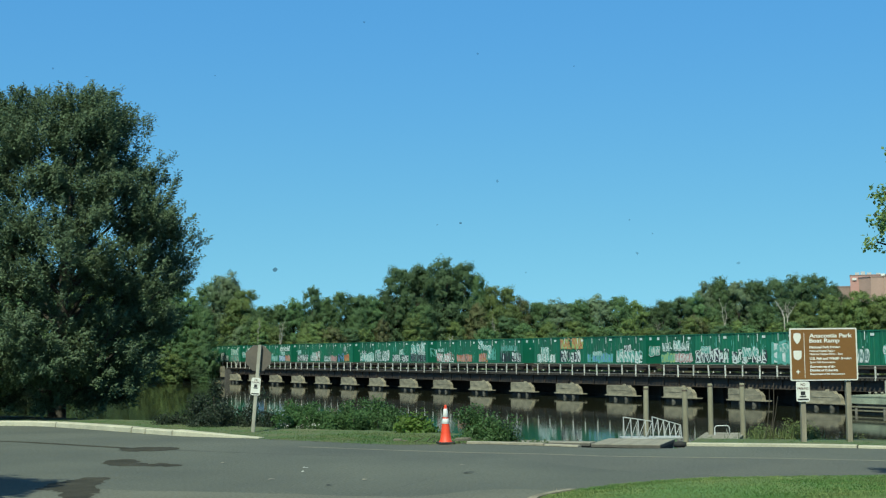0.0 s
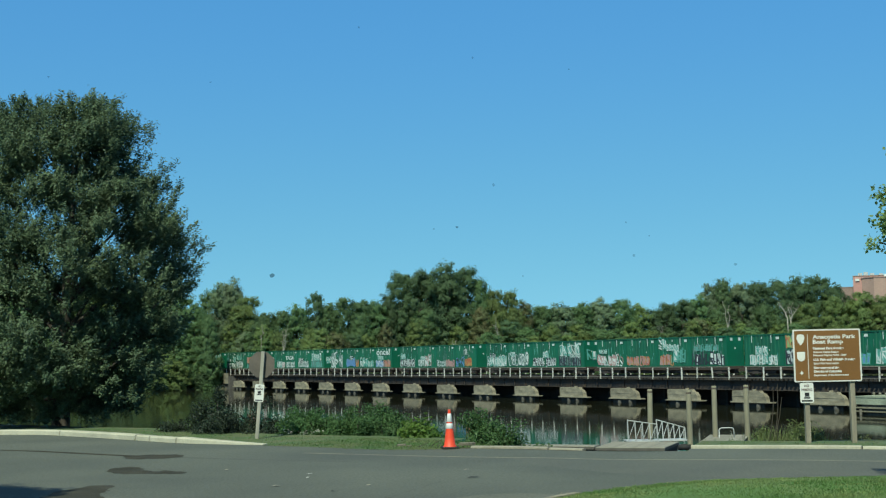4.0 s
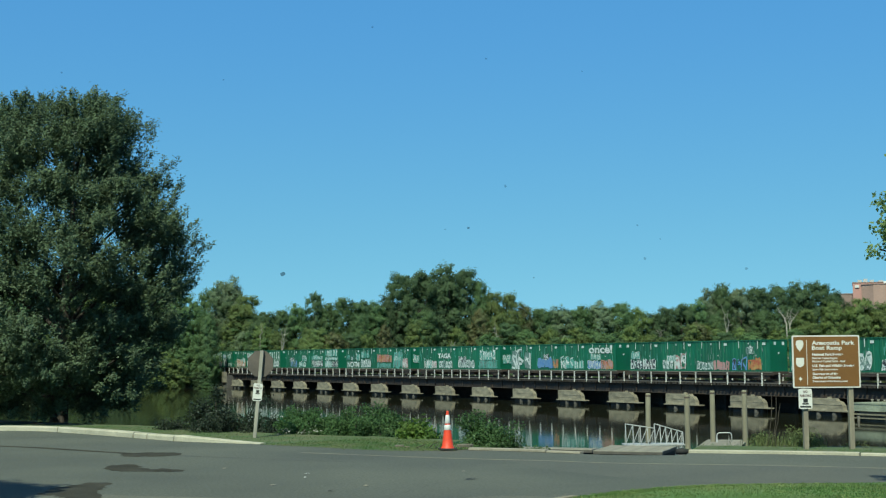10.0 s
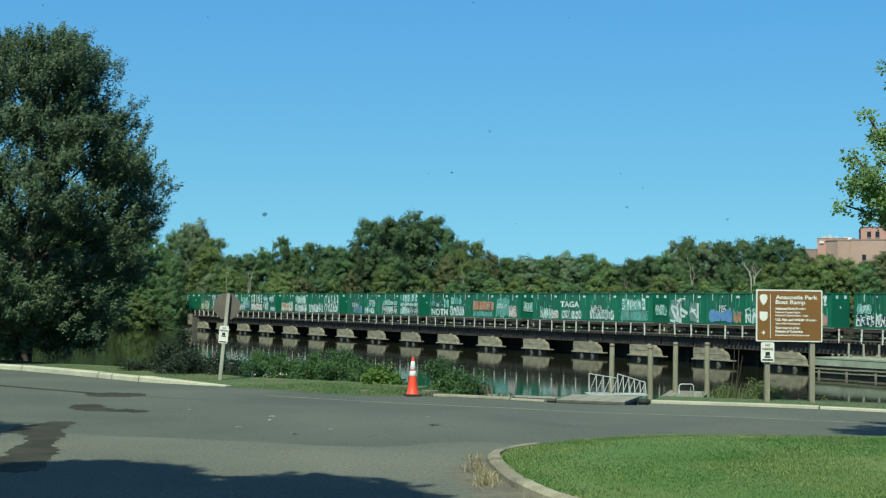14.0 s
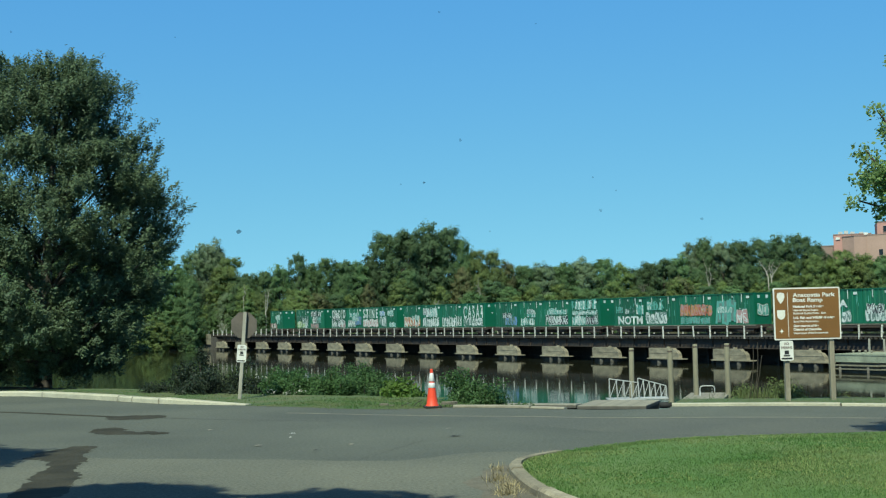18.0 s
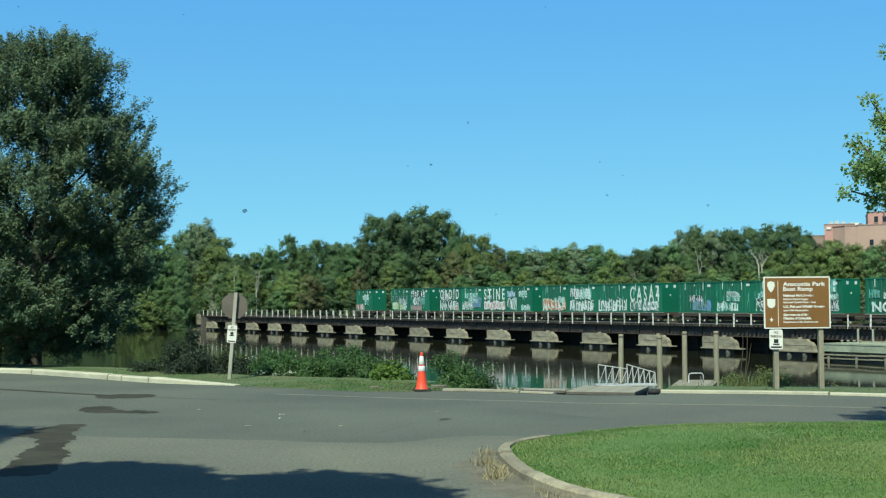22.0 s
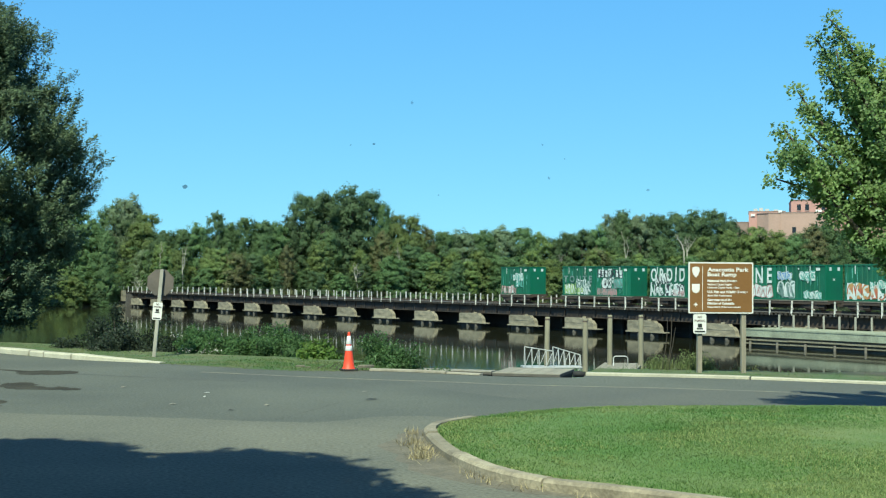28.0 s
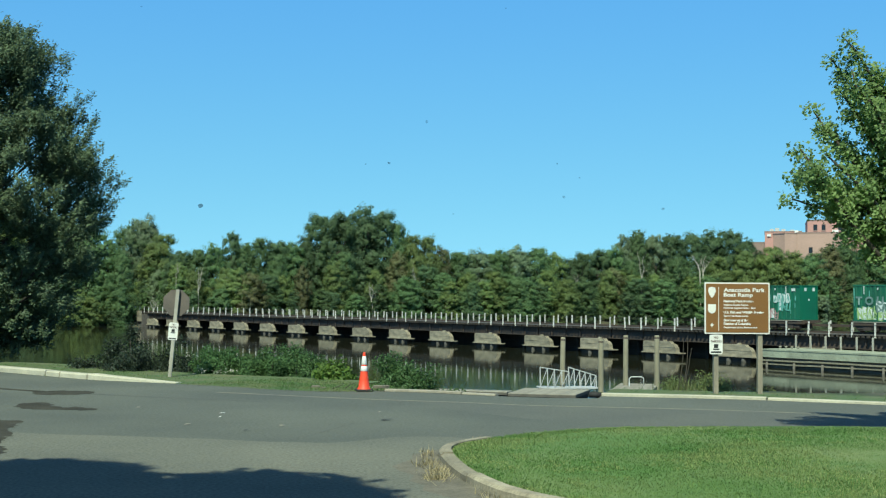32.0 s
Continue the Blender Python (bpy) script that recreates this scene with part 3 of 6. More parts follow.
# the lawn island with its dusty kerb
ISLAND = smooth_line([(30, -14), (12, 2.0), (5.0, 7.2), (2.9, 9.15), (2.0, 9.95), (1.58, 10.28), (1.28, 10.78), (1.09, 11.35), (0.94, 12.2), (0.86, 13.2), (0.87, 14.05),
                      (1.12, 14.65), (1.85, 15.52), (2.7, 16.1), (3.55, 16.4), (5.0, 16.42), (6.8, 16.1), (9.5, 14.8), (14, 11.8), (30, 2)], 0.3)
TIP = next(i for i, p in enumerate(ISLAND) if p.y > 15.3)
kerb(list(reversed(ISLAND[:TIP])), DUSTY_KERB, "kerb_island", "dusty grey-brown rounded kerb of the lawn island", 1.6, 0.13, 0.1)
kerb(list(reversed(ISLAND[TIP - 1:])), DUSTY_KERB, "kerb_island", "low overgrown kerb on the far side of the lawn island", 1.6, 0.1, 0.035)


def inside(x, y, poly=ISLAND):
    hit = False
    for a, b in zip(poly, poly[1:] + poly[:1]):
        if (a.y > y) != (b.y > y) and x < (b.x - a.x) * (y - a.y) / (b.y - a.y) + a.x:
            hit = not hit
    return hit


def lawn_z(x, y):
    return 0.10 + 0.05 * noise.noise(Vector((x * 0.35, y * 0.35, 2))) + 0.05


g = Build()
cx, cy = 7.0, 11.0
ringn = len(ISLAND)
vs = []
for f in (1.0, 0.965, 0.9, 0.7, 0.5, 0.25, 0.02):
    for p in ISLAND:
        x, y = cx + (p.x - cx) * f, cy + (p.y - cy) * f
        vs.append((x, y, 0.05 if f == 1.0 else 0.095 if f == 0.965 else lawn_z(x, y) - 0.02))
g.add(vs, [(r * ringn + i, r * ringn + (i + 1) % ringn, (r + 1) * ringn + (i + 1) % ringn, (r + 1) * ringn + i) for r in range(6) for i in range(ringn)])
tagged(part("lawn", g, TURF, smooth=True), "bright green mown lawn on the island", "lawn", kind="structure")


def blades(name, spots, mat, label, high=0.06, wide=0.006, lean=0.5, category="grass"):
    """Grass as many single bent blades, one mesh."""
    rng = np.random.default_rng(len(spots))
    p = np.array(spots)
    n = len(p)
    a = rng.uniform(0, 2 * np.pi, n)
    h = high * rng.uniform(0.5, 1.35, n)
    side = np.stack([np.cos(a), np.sin(a), 0 * a], 1) * (wide * rng.uniform(0.7, 1.4, n))[:, None]
    tip = p + np.stack([np.cos(a + 1.4) * h * lean * rng.uniform(0, 1, n), np.sin(a + 1.4) * h * lean * rng.uniform(0, 1, n), h], 1)
    v = np.stack([p - side, p + side, tip], 1)
    me = bpy.data.meshes.new(name)
    me.vertices.add(3 * n), me.loops.add(3 * n), me.polygons.add(n)
    me.vertices.foreach_set("co", v.ravel())
    me.loops.foreach_set("vertex_index", np.arange(3 * n, dtype=np.int32))
    me.polygons.foreach_set("loop_start", np.arange(0, 3 * n, 3, dtype=np.int32))
    me.materials.append(mat)
    me.update(calc_edges=True)
    return tagged(new(name, me), label, category, kind="stuff")


rng = random.Random(4)
spots = []
while len(spots) < 190000:
    y = 8.5 + 8.0 * rng.random() ** 1.2
    x = 0.8 + (y * 0.52 - 0.4) * rng.random()
    if inside(x, y) and (y > 14.2 or inside(x - 0.15, y) and inside(x - 0.09, y - 0.11)):
        spots.append((x, y, lawn_z(x, y) - 0.045))
sp = np.array(spots)
rim_pts = np.array([(p.x, p.y) for p in ISLAND if p.x < 12])
near = np.concatenate([np.sqrt(((q[:, None, :2] - rim_pts[None]) ** 2).sum(2).min(1)) for q in np.array_split(sp, 30)])
full = sp[:, 2] + 0.016                                 # the turf falls off towards the kerb
sp[:, 2] = np.where(near < 0.21, 0.045 + near / 0.21 * 0.045, np.minimum(full, 0.09 + np.clip(near - 0.21, 0, 0.4) / 0.4 * (full - 0.09)))
blades("lawn_grass", sp, GRASS, "short bright green lawn grass blades", 0.024, 0.0046, 1.4)
dry = [s for s in sp[:90000] if noise.noise(Vector((s[0] * 0.6, s[1] * 0.6, 5))) + 0.6 * noise.noise(Vector((s[0] * 4, s[1] * 4, 1))) > 0.14]
blades("dry_lawn_grass", dry, PALE_GRASS, "pale dry blades in the lawn", 0.028, 0.0045, 1.4)
spots = []
FOOT = [p for p in ISLAND if p.x < 2.1 and 9.8 < p.y < 15.4]
for k in range(34):
    q = FOOT[rng.randrange(len(FOOT))]
    c = q + Vector((-rng.uniform(0.0, 0.25), rng.uniform(-0.1, 0.1)))
    spots += [(c.x + rng.gauss(0, 0.05), c.y + rng.gauss(0, 0.07), 0.003) for _ in range(rng.randint(2, 9))]
for x, y, w in ((0.72, 12.25, 150), (0.78, 12.75, 120), (0.7, 13.3, 70), (0.76, 14.05, 40), (1.2, 10.75, 20)):
    spots += [(x + rng.gauss(0, 0.06), y + rng.gauss(0, 0.12), 0.003) for _ in range(w)]
blades("dry_weeds", spots, DRY_GRASS, "dry straw weeds at the foot of the island kerb", 0.07, 0.005, 1.8, "weeds")
vs = []
for k, p in enumerate(FOOT):                              # washed-in dirt, widest at the tip of the island
    d = (FOOT[min(k + 1, len(FOOT) - 1)] - FOOT[max(k - 1, 0)]).normalized()
    w = 0.46 * math.sin(math.pi * k / (len(FOOT) - 1)) * rng.uniform(0.7, 1.2) + 0.01
    vs += [(p.x + d.y * 0.05, p.y - d.x * 0.05, 0.014), (p.x - d.y * w, p.y + d.x * w, 0.0015 + 0.0015 * (w < 0.03))]
g = Build().add(vs, [(2 * k, 2 * k + 2, 2 * k + 3, 2 * k + 1) for k in range(len(FOOT) - 1)])
tagged(part("dirt_strip", g, DIRT), "strip of dry dirt washed against the island kerb", "dirt", kind="structure")
spots = []
for p in KERB_LEFT + ROAD_RIM[:len(ROAD_RIM) * 4 // 7]:
    if -16 < p.x < 1:
        for _ in range(70 if p.x < -3.6 else 900):
            d = rng.uniform(0.1, 2.6)
            spots.append((p.x + d * 0.75 + rng.gauss(0, 0.15), p.y + d * 0.66 + rng.gauss(0, 0.15), 0.001))
spots = [s for s in spots if s[1] < crest(s[0]) + 0.2]
blades("verge_grass", spots, ROUGH_GRASS, "rough green grass behind the kerb", 0.026, 0.006, 1.5)
spots = []
for p in KERB_RIGHT:
    if p.x < 16:
        for _ in range(150):
            d = rng.uniform(0.22, 1.9)
            spots.append((p.x + d * 0.4 + rng.gauss(0, 0.1), p.y + d * 0.9 + rng.gauss(0, 0.1), 0.03))
blades("verge_grass", spots, ROUGH_GRASS, "thin rough grass behind the kerb", 0.014, 0.006, 1.5)


# ---------------------------------------------------------------- trees and bushes
def limb_path(a, b, bend, steps=6, seed=0):
    r = random.Random(seed)
    a, b = Vector(a), Vector(b)
    off = Vector((r.uniform(-1, 1), r.uniform(-1, 1), r.uniform(-0.2, 0.5))) * bend
    return [a.lerp(b, i / steps) + off * math.sin(math.pi * i / steps) + Vector((r.gauss(0, 1), r.gauss(0, 1), 0)) * bend * 0.12 for i in range(steps + 1)]


def sprays(name, centres, outs, per, spread, size, mat, ratio=0.45, droop=0.0, seed=1, facing=0.6):
    """Leaves in sprays about the given centres; their faces lean towards outs."""
    r = np.random.default_rng(seed)
    c = np.repeat(np.array(centres), per, axis=0)
    o = np.repeat(np.array(outs), per, axis=0)
    n = len(c)
    c = c + np.clip(r.normal(0, 1, (n, 3)), -1.5, 1.5) * np.array(spread) - np.array([0, 0, droop]) * r.random((n, 1))
    nor = o * facing + r.normal(0, 0.6, (n, 3))
    up = r.normal(0, 1, (n, 3)) * 0.6 + o * 0.4 + np.array([0, 0, -droop])
    return quads(name, c, nor, up, size * r.uniform(0.6, 1.3, n), mat, ratio)


def profile_at(prof, h):
    for (a, p), (b, q) in zip(prof, prof[1:]):
        if h <= b:
            return p + (q - p) * (h - a) / (b - a)
    return prof[-1][1]


def leafy_tree(name, at, label, prof, high, low, leaf, clumps, per, spread, size, seed, trunk_r=0.2, ratio=0.45, droop=0.1, gap=-0.08, freq=0.8, limbs=14, group="", skirt=0.0):
    """Trunk, limbs and a crown of leaf sprays inside an uneven outline (prof: share of height, radius)."""
    r = random.Random(seed)
    root = thing(name, at, label, "tree", group)
    b = Build()
    b.tube(limb_path((0, 0, -0.3), (0.2, 0.1, high * 0.55), 0.25, 7, seed), [trunk_r * (1.25 - 0.11 * i) for i in range(8)], 10)
    part("trunk", b, BARK, root, smooth=True)
    cs, os = [], []
    while len(cs) < clumps:
        h = r.random()
        a = r.uniform(0, 2 * math.pi)
        z = low + (high - low) * h * (1 + 0.07 * noise.noise(Vector((math.cos(a) * 5, math.sin(a) * 5, seed))) * h)
        w = profile_at(prof, h) * (0.95 + 0.2 * noise.noise(Vector((math.cos(a) * 1.3, math.sin(a) * 1.3, z * 0.9 + seed)))
                                  + 0.12 * noise.noise(Vector((math.cos(a) * 4, math.sin(a) * 4, z * 2.6 + seed))))
        d = w * math.sqrt(r.uniform(0.12, 1.0))
        p = Vector((d * math.cos(a), d * math.sin(a), z))
        if skirt and p.y < 0:
            p.y *= 1 + skirt * max(0.0, 1 - h / 0.55)
        if noise.noise(p * freq + Vector((seed * 3.1, 0, 0))) < gap and r.random() < 0.85:
            continue
        cs.append(p)
        o = Vector((math.cos(a), math.sin(a), 0.9))
        os.append(o.normalized())
    part("crown", sprays("crown", cs, os, per, spread, size, leaf, ratio, droop, seed), leaf, root)
    picks = r.sample(cs, limbs)
    for i, p in enumerate(picks):
        b = Build()
        z0 = min(max(p.z - 0.55 * math.hypot(p.x, p.y), low * 0.7), high * 0.55)
        b.tube(limb_path((0, 0, z0), p, 0.2, 5, seed + i), [trunk_r * (0.34 - 0.055 * k) for k in range(6)], 6)
        part("limb", b, BARK, root, smooth=True)
    return root


OAK_PROF = [(0.0, 1.7), (0.06, 2.4), (0.12, 3.0), (0.26, 3.25), (0.38, 3.35), (0.43, 3.8), (0.5, 3.75), (0.56, 3.85), (0.63, 3.55), (0.69, 3.0), (0.785, 2.85), (0.82, 2.5), (0.95, 2.4), (1.0, 1.2)]


def feathery_oak(at, label, high, low, boughs, tufts, per, seed, limbs):
    """A wide oak: boughs of upswept feathery tufts on long limbs, with gaps between the boughs."""
    r, q = random.Random(seed), np.random.default_rng(seed)
    root = thing("oak_tree", at, label, "tree", "oaks on the bank")
    trunk = limb_path((0, 0, -0.3), (0.25, 0.1, high * 0.86), 0.3, 9, seed)
    part("trunk", Build().tube(trunk, [0.27, 0.23, 0.2, 0.17, 0.14, 0.115, 0.09, 0.065, 0.045, 0.02], 10), BARK, root, smooth=True)
    cs, ds, heads = [], [], []
    while len(heads) < boughs:
        h, a = r.random(), r.uniform(0, 2 * math.pi)
        way = Vector((math.cos(a), math.sin(a), 0))
        w = profile_at(OAK_PROF, h) * (0.98 + 0.09 * noise.noise(way * 1.6 + Vector((0, 0, h * 5 + seed))))
        p = way * w * math.sqrt(r.uniform(0.25, 1.0)) + Vector((0, 0, low + (high - low) * h))
        if p.y < 0:
            p.y *= 1 + 0.42 * max(0.0, 1 - h / 0.6)
        if noise.noise(Vector((p.x * 0.75, p.y * 0.2, p.z * 0.75 + seed * 1.3))) < -0.36 and p.z > 2.2:
            continue
        if any((p - o).length < 0.36 for o in heads):
            continue
        heads.append(p)
        size = r.uniform(0.42, 0.78)
        for _ in range(tufts):
            o = Vector((r.uniform(-1, 1), r.uniform(-1, 1), r.uniform(-0.45, 0.75))) * size * r.uniform(0.5, 1.0)
            cs.append(p + o)
            ds.append((way * r.uniform(0.1, 0.9) + o * 0.5 + Vector((r.gauss(0, 0.3), r.gauss(0, 0.3), 0.35 + 0.75 * h))).normalized())
    c, d = np.repeat(np.array(cs), per, 0), np.repeat(np.array(ds), per, 0)
    n = len(c)
    u = q.random((n, 1))
    c = c + d * (u * q.uniform(0.25, 0.5, (n, 1)) - 0.12) + q.normal(0, 1, (n, 3)) * (0.1 - 0.065 * u)
    nor = np.array([-0.15, -0.35, 0.75]) + d * 0.3 + q.normal(0, 0.55, (n, 3))
    part("crown", quads("crown", c, nor, d + q.normal(0, 0.45, (n, 3)), 0.052 * q.uniform(0.6, 1.3, n), OAK_LEAF, 0.4), OAK_LEAF, root)
    for i, p in enumerate(r.sample(heads, limbs)):
        k = min(int(max(p.z - 0.75 * math.hypot(p.x, p.y), 0.9) / (high * 0.86) * 9), 8)
        part("limb", Build().tube(limb_path(trunk[k], p, 0.25, 6, seed + i), [0.07, 0.06, 0.05, 0.04, 0.032, 0.024, 0.012], 6), BARK, root, smooth=True)
    return root


feathery_oak(pose(-10.9, 36.8, 0), "broad dark green oak tree standing on the bank behind the kerb", 8.85, 0.3, 470, 11, 70, 11, 44)
feathery_oak(pose(-16.9, 38.4, 0, 0, 0, 70), "second dark green oak tree beside the first, partly seen", 9.0, 0.8, 260, 10, 62, 23, 24)


def maple(at, label, tips, seed):
    """A young tree of up-swept limbs, each clothed with sprays of broad leaves."""
    r = random.Random(seed)
    root = thing("maple_tree", at, label, "tree")
    part("trunk", Build().tube(limb_path((0, 0, -0.2), (0.1, 0, 5.6), 0.12, 8, 2), [0.12, 0.11, 0.1, 0.09, 0.075, 0.06, 0.045, 0.03, 0.015], 9), BARK, root, smooth=True)
    cs, os = [], []
    for i, (x, y, z) in enumerate(tips):
        z0 = max(1.5, z - 0.4 * math.hypot(x, y)) if z < 3.4 else max(1.3, z - 1.05 * math.hypot(x, y) - 0.5)
        path = limb_path((0, 0, z0), (x, y, z), 0.15, 9, i + seed)
        part("limb", Build().tube(path, [0.05 - 0.0045 * k for k in range(10)], 6), BARK, root, smooth=True)
        for k in range(5 if z < 3.3 else 4, 10):
            for _ in range(3 if k < 9 else 1):
                wob = 0.13 * (1.12 - k / 10)
                cs.append(path[k] + Vector((r.gauss(0, wob), r.gauss(0, wob), r.gauss(0, wob * 0.8))))
                os.append(Vector((x * 0.25 - 0.15, y * 0.3 - 0.55, 0.75)).normalized())
    part("crown", sprays("crown", cs, os, 88, (0.075, 0.075, 0.065), 0.027, MAPLE_LEAF, 0.66, 0.05, seed, 0.9), MAPLE_LEAF, root)
    return root


maple(pose(7.22, 15.4, 0.0), "young maple tree with bright green lobed leaves",
      [(-1.3, 0, 4.95), (-1.36, 0.3, 4.75), (-1.4, -0.4, 4.5), (-0.96, 0.1, 4.57), (-1.45, -0.2, 4.27), (-0.98, 0.4, 4.25), (-1.72, 0, 4.05), (-1.41, 0.3, 3.93),
       (-2.04, -0.4, 3.54), (-1.78, 0.1, 3.5), (-1.61, -0.2, 3.5), (-0.65, 0.4, 4.18), (-0.65, 0, 4.4), (-0.21, 0.3, 4.8), (-0.66, -0.4, 4.13), (-1.95, 0.1, 3.3),
       (-1.83, -0.2, 3.15), (-1.84, 0.4, 3.0), (-1.3, 0.1, 3.0), (-1.22, 0.3, 2.72), (-0.72, -0.4, 2.2), (-0.78, -0.2, 2.15), (-0.73, 0.4, 2.6),
       (-0.98, 0, 3.33), (-0.47, 0.3, 3.45), (-0.78, -0.4, 2.82), (-0.33, 0.1, 3.08), (-0.9, -0.2, 3.7), (-0.4, -0.9, 2.5), (-0.65, -0.2, 1.95), (-0.35, 0.1, 1.8), (-0.2, -0.4, 1.95), (0.5, -1.0, 3.3), (0.1, -1.1, 2.9), (0.4, 0.2, 4.9), (0.9, 0.3, 4.1), (1.1, -0.4, 3.2), (0.7, 0.5, 2.3)], 5)
# trees that stand over the car park behind the viewer and throw their shade on it
for x, y, h, s, z, wide in ((-5.6, 4.5, 10.4, 41, 4.8, 0.8), (-3.1, 4.5, 9.2, 45, 4.8, 0.66), (-11.0, 3.9, 10.5, 43, 4.6, 1.0), (-16.0, 5.6, 10.5, 47, 4.6, 1.0)):
    leafy_tree("shade_tree", pose(x, y, 0, 0, 0, s * 7), "leafy tree that shades the car park", [(0.0, 2.0 * wide), (0.3, 3.4 * wide), (0.6, 2.9 * wide), (0.85, 1.7 * wide), (1.0, 0.5)], h, z, OAK_LEAF,
               int(330 * wide), 70, (0.24, 0.24, 0.15), 0.14, s, 0.2, 0.5, 0.1, -0.06, 0.9, 8, "shade trees")

leafy_tree("shade_tree", pose(-8.1, 11.4, 0), "young leafy tree beside the car park", [(0.0, 0.7), (0.3, 1.5), (0.7, 1.35), (1.0, 0.4)], 7.4, 5.4, OAK_LEAF,
           160, 60, (0.25, 0.25, 0.15), 0.11, 71, 0.1, 0.5, 0.1, -0.3, 0.8, 6, "shade trees")
# unseen trees added behind the viewer to hold back skylight
for x, y, h, s in ((1.5, -3.2, 9, 61), (-6.5, -3.5, 10, 63), (-13.5, -3.0, 10, 65), (-21, 0, 11, 67), (-17, -10, 11, 51), (-8.5, -11, 12, 53), (0.5, -10.5, 11, 55), (9, -12, 12, 57), (18, -11, 11, 59)):
    leafy_tree("shade_tree", pose(x, y, 0, 0, 0, s * 7), "unseen leafy tree added to block skylight from behind", [(0.0, 3.0), (0.3, 5.0), (0.6, 4.8), (0.85, 3.4), (1.0, 1.0)], h, 2.5, OAK_LEAF,
               600, 70, (0.5, 0.5, 0.32), 0.19, s, 0.25, 0.5, 0.1, -0.35, 0.5, 8, "shade trees")


def bush(name, x, y, z, w, d, h, leaf, label, seed, clumps=160, per=70, size=0.031, ratio=0.5, stems=6):
    r = random.Random(seed)
    root = thing(name, pose(x, y, z), label, "bush")
    cs, os = [], []
    while len(cs) < clumps:
        p = Vector((r.uniform(-1, 1), r.uniform(-1, 1), r.uniform(0, 1)))
        lump = 0.8 + 0.45 * noise.noise(Vector((p.x * 2.2 + seed, p.y * 2.2, p.z * 2.0)))
        if (p.x / lump) ** 2 + (p.y / lump) ** 2 + (p.z / lump) ** 2 > 1:
            continue
        cs.append((p.x * w / 2, p.y * d / 2, p.z * h * 0.95))
        os.append(Vector((p.x, p.y - 0.2, p.z + 0.3)).normalized())
    part("foliage", sprays("foliage", cs, os, per, (0.09, 0.09, 0.07), size, leaf, ratio, 0.03, seed), leaf, root)
    for i in range(stems):
        p = Vector(cs[i * 7])
        b = Build()
        b.tube(limb_path((p.x * 0.3, p.y * 0.3, -0.35), p, 0.08, 4, seed + i), [0.02, 0.017, 0.014, 0.011, 0.007], 5)
        part("stem", b, BARK, root, smooth=True)
    return root


bush("bush", -5.2, 30.6, -0.5, 2.6, 2.0, 1.25, DARK_BUSH, "dark bush on the bank, shade put into its bluish leaf colour", 3, 230, 48)
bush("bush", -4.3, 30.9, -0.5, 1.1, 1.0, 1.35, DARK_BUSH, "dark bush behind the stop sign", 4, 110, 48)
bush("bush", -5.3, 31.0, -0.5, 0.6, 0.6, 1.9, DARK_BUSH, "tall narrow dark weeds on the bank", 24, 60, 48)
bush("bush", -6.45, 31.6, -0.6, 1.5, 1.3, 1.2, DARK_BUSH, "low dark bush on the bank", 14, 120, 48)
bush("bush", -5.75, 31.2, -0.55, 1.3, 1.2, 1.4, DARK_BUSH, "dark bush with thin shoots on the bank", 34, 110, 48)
bush("bush", -3.2, 29.9, -0.4, 1.7, 1.6, 1.15, BUSH_LEAF, "dense green bush on the bank", 5, 230)
bush("bush", -2.6, 29.9, -0.4, 1.6, 1.4, 1.12, BUSH_LEAF, "dense leafy bush on the bank", 25, 220)
bush("bush", -1.55, 29.6, -0.4, 1.4, 1.2, 1.1, BUSH_LEAF, "leafy bush on the bank", 26, 200)
bush("bush", -2.0, 29.5, -0.4, 1.9, 1.6, 1.1, BUSH_LEAF, "dense green bush on the bank, rounded", 6, 250)
bush("bush", -1.2, 29.2, -0.4, 1.3, 1.4, 1.1, BUSH_LEAF, "green bush thinning out towards the ramp", 7, 160)
bush("bush", -0.55, 27.6, -0.15, 0.95, 0.8, 0.62, LIME_LEAF, "low yellow-green leafy plant", 8, 90, 26, 0.05)
bush("bush", 0.75, 26.0, -0.35, 1.05, 0.9, 1.25, BUSH_LEAF, "green bush behind the traffic cone", 9, 150)
bush("bush", 1.12, 25.6, -0.4, 1.0, 0.8, 0.98, BUSH_LEAF, "small paler bush with dry stems", 10, 90)
bush("bush", 1.75, 25.2, -0.55, 0.8, 0.5, 0.6, BUSH_LEAF, "low weeds at the ramp's edge", 12, 50)
bush("bush", 6.2, 25.1, -0.3, 0.9, 0.6, 0.6, WEED_LEAF, "green weeds behind the park sign", 15, 80, 40, 0.03, 0.3)
bush("bush", 7.0, 25.2, -0.3, 0.9, 0.6, 0.75, WEED_LEAF, "green weeds between the sign's posts", 16, 90, 40, 0.03, 0.3)
bush("bush", 7.9, 25.0, -0.4, 0.9, 0.6, 0.55, WEED_LEAF, "low green weeds beside the sign", 17, 60, 40, 0.03, 0.3)
for x, y, z in ((-3.75, 29.2, 0.42), (-3.55, 29.1, 0.06), (-3.2, 29.0, 0.02), (-2.9, 29.1, 0.1)):
    r_ = np.random.default_rng(int(abs(x) * 100))
    c_ = np.array([(0, 0, 0)] * 26) + r_.normal(0, 1, (26, 3)) * np.array([0.07, 0.05, 0.06])
    me = quads("blossoms", c_, r_.normal(0, 0.5, (26, 3)) + np.array([0, -1, 0.4]), r_.normal(0, 1, (26, 3)), r_.uniform(0.008, 0.016, 26), POST_GREY, 0.6)
    tagged(part("blossoms", me, None, at=pose(x, y, z)), "tuft of small white blossoms on a bush", "flowers", "white blossoms", "stuff")
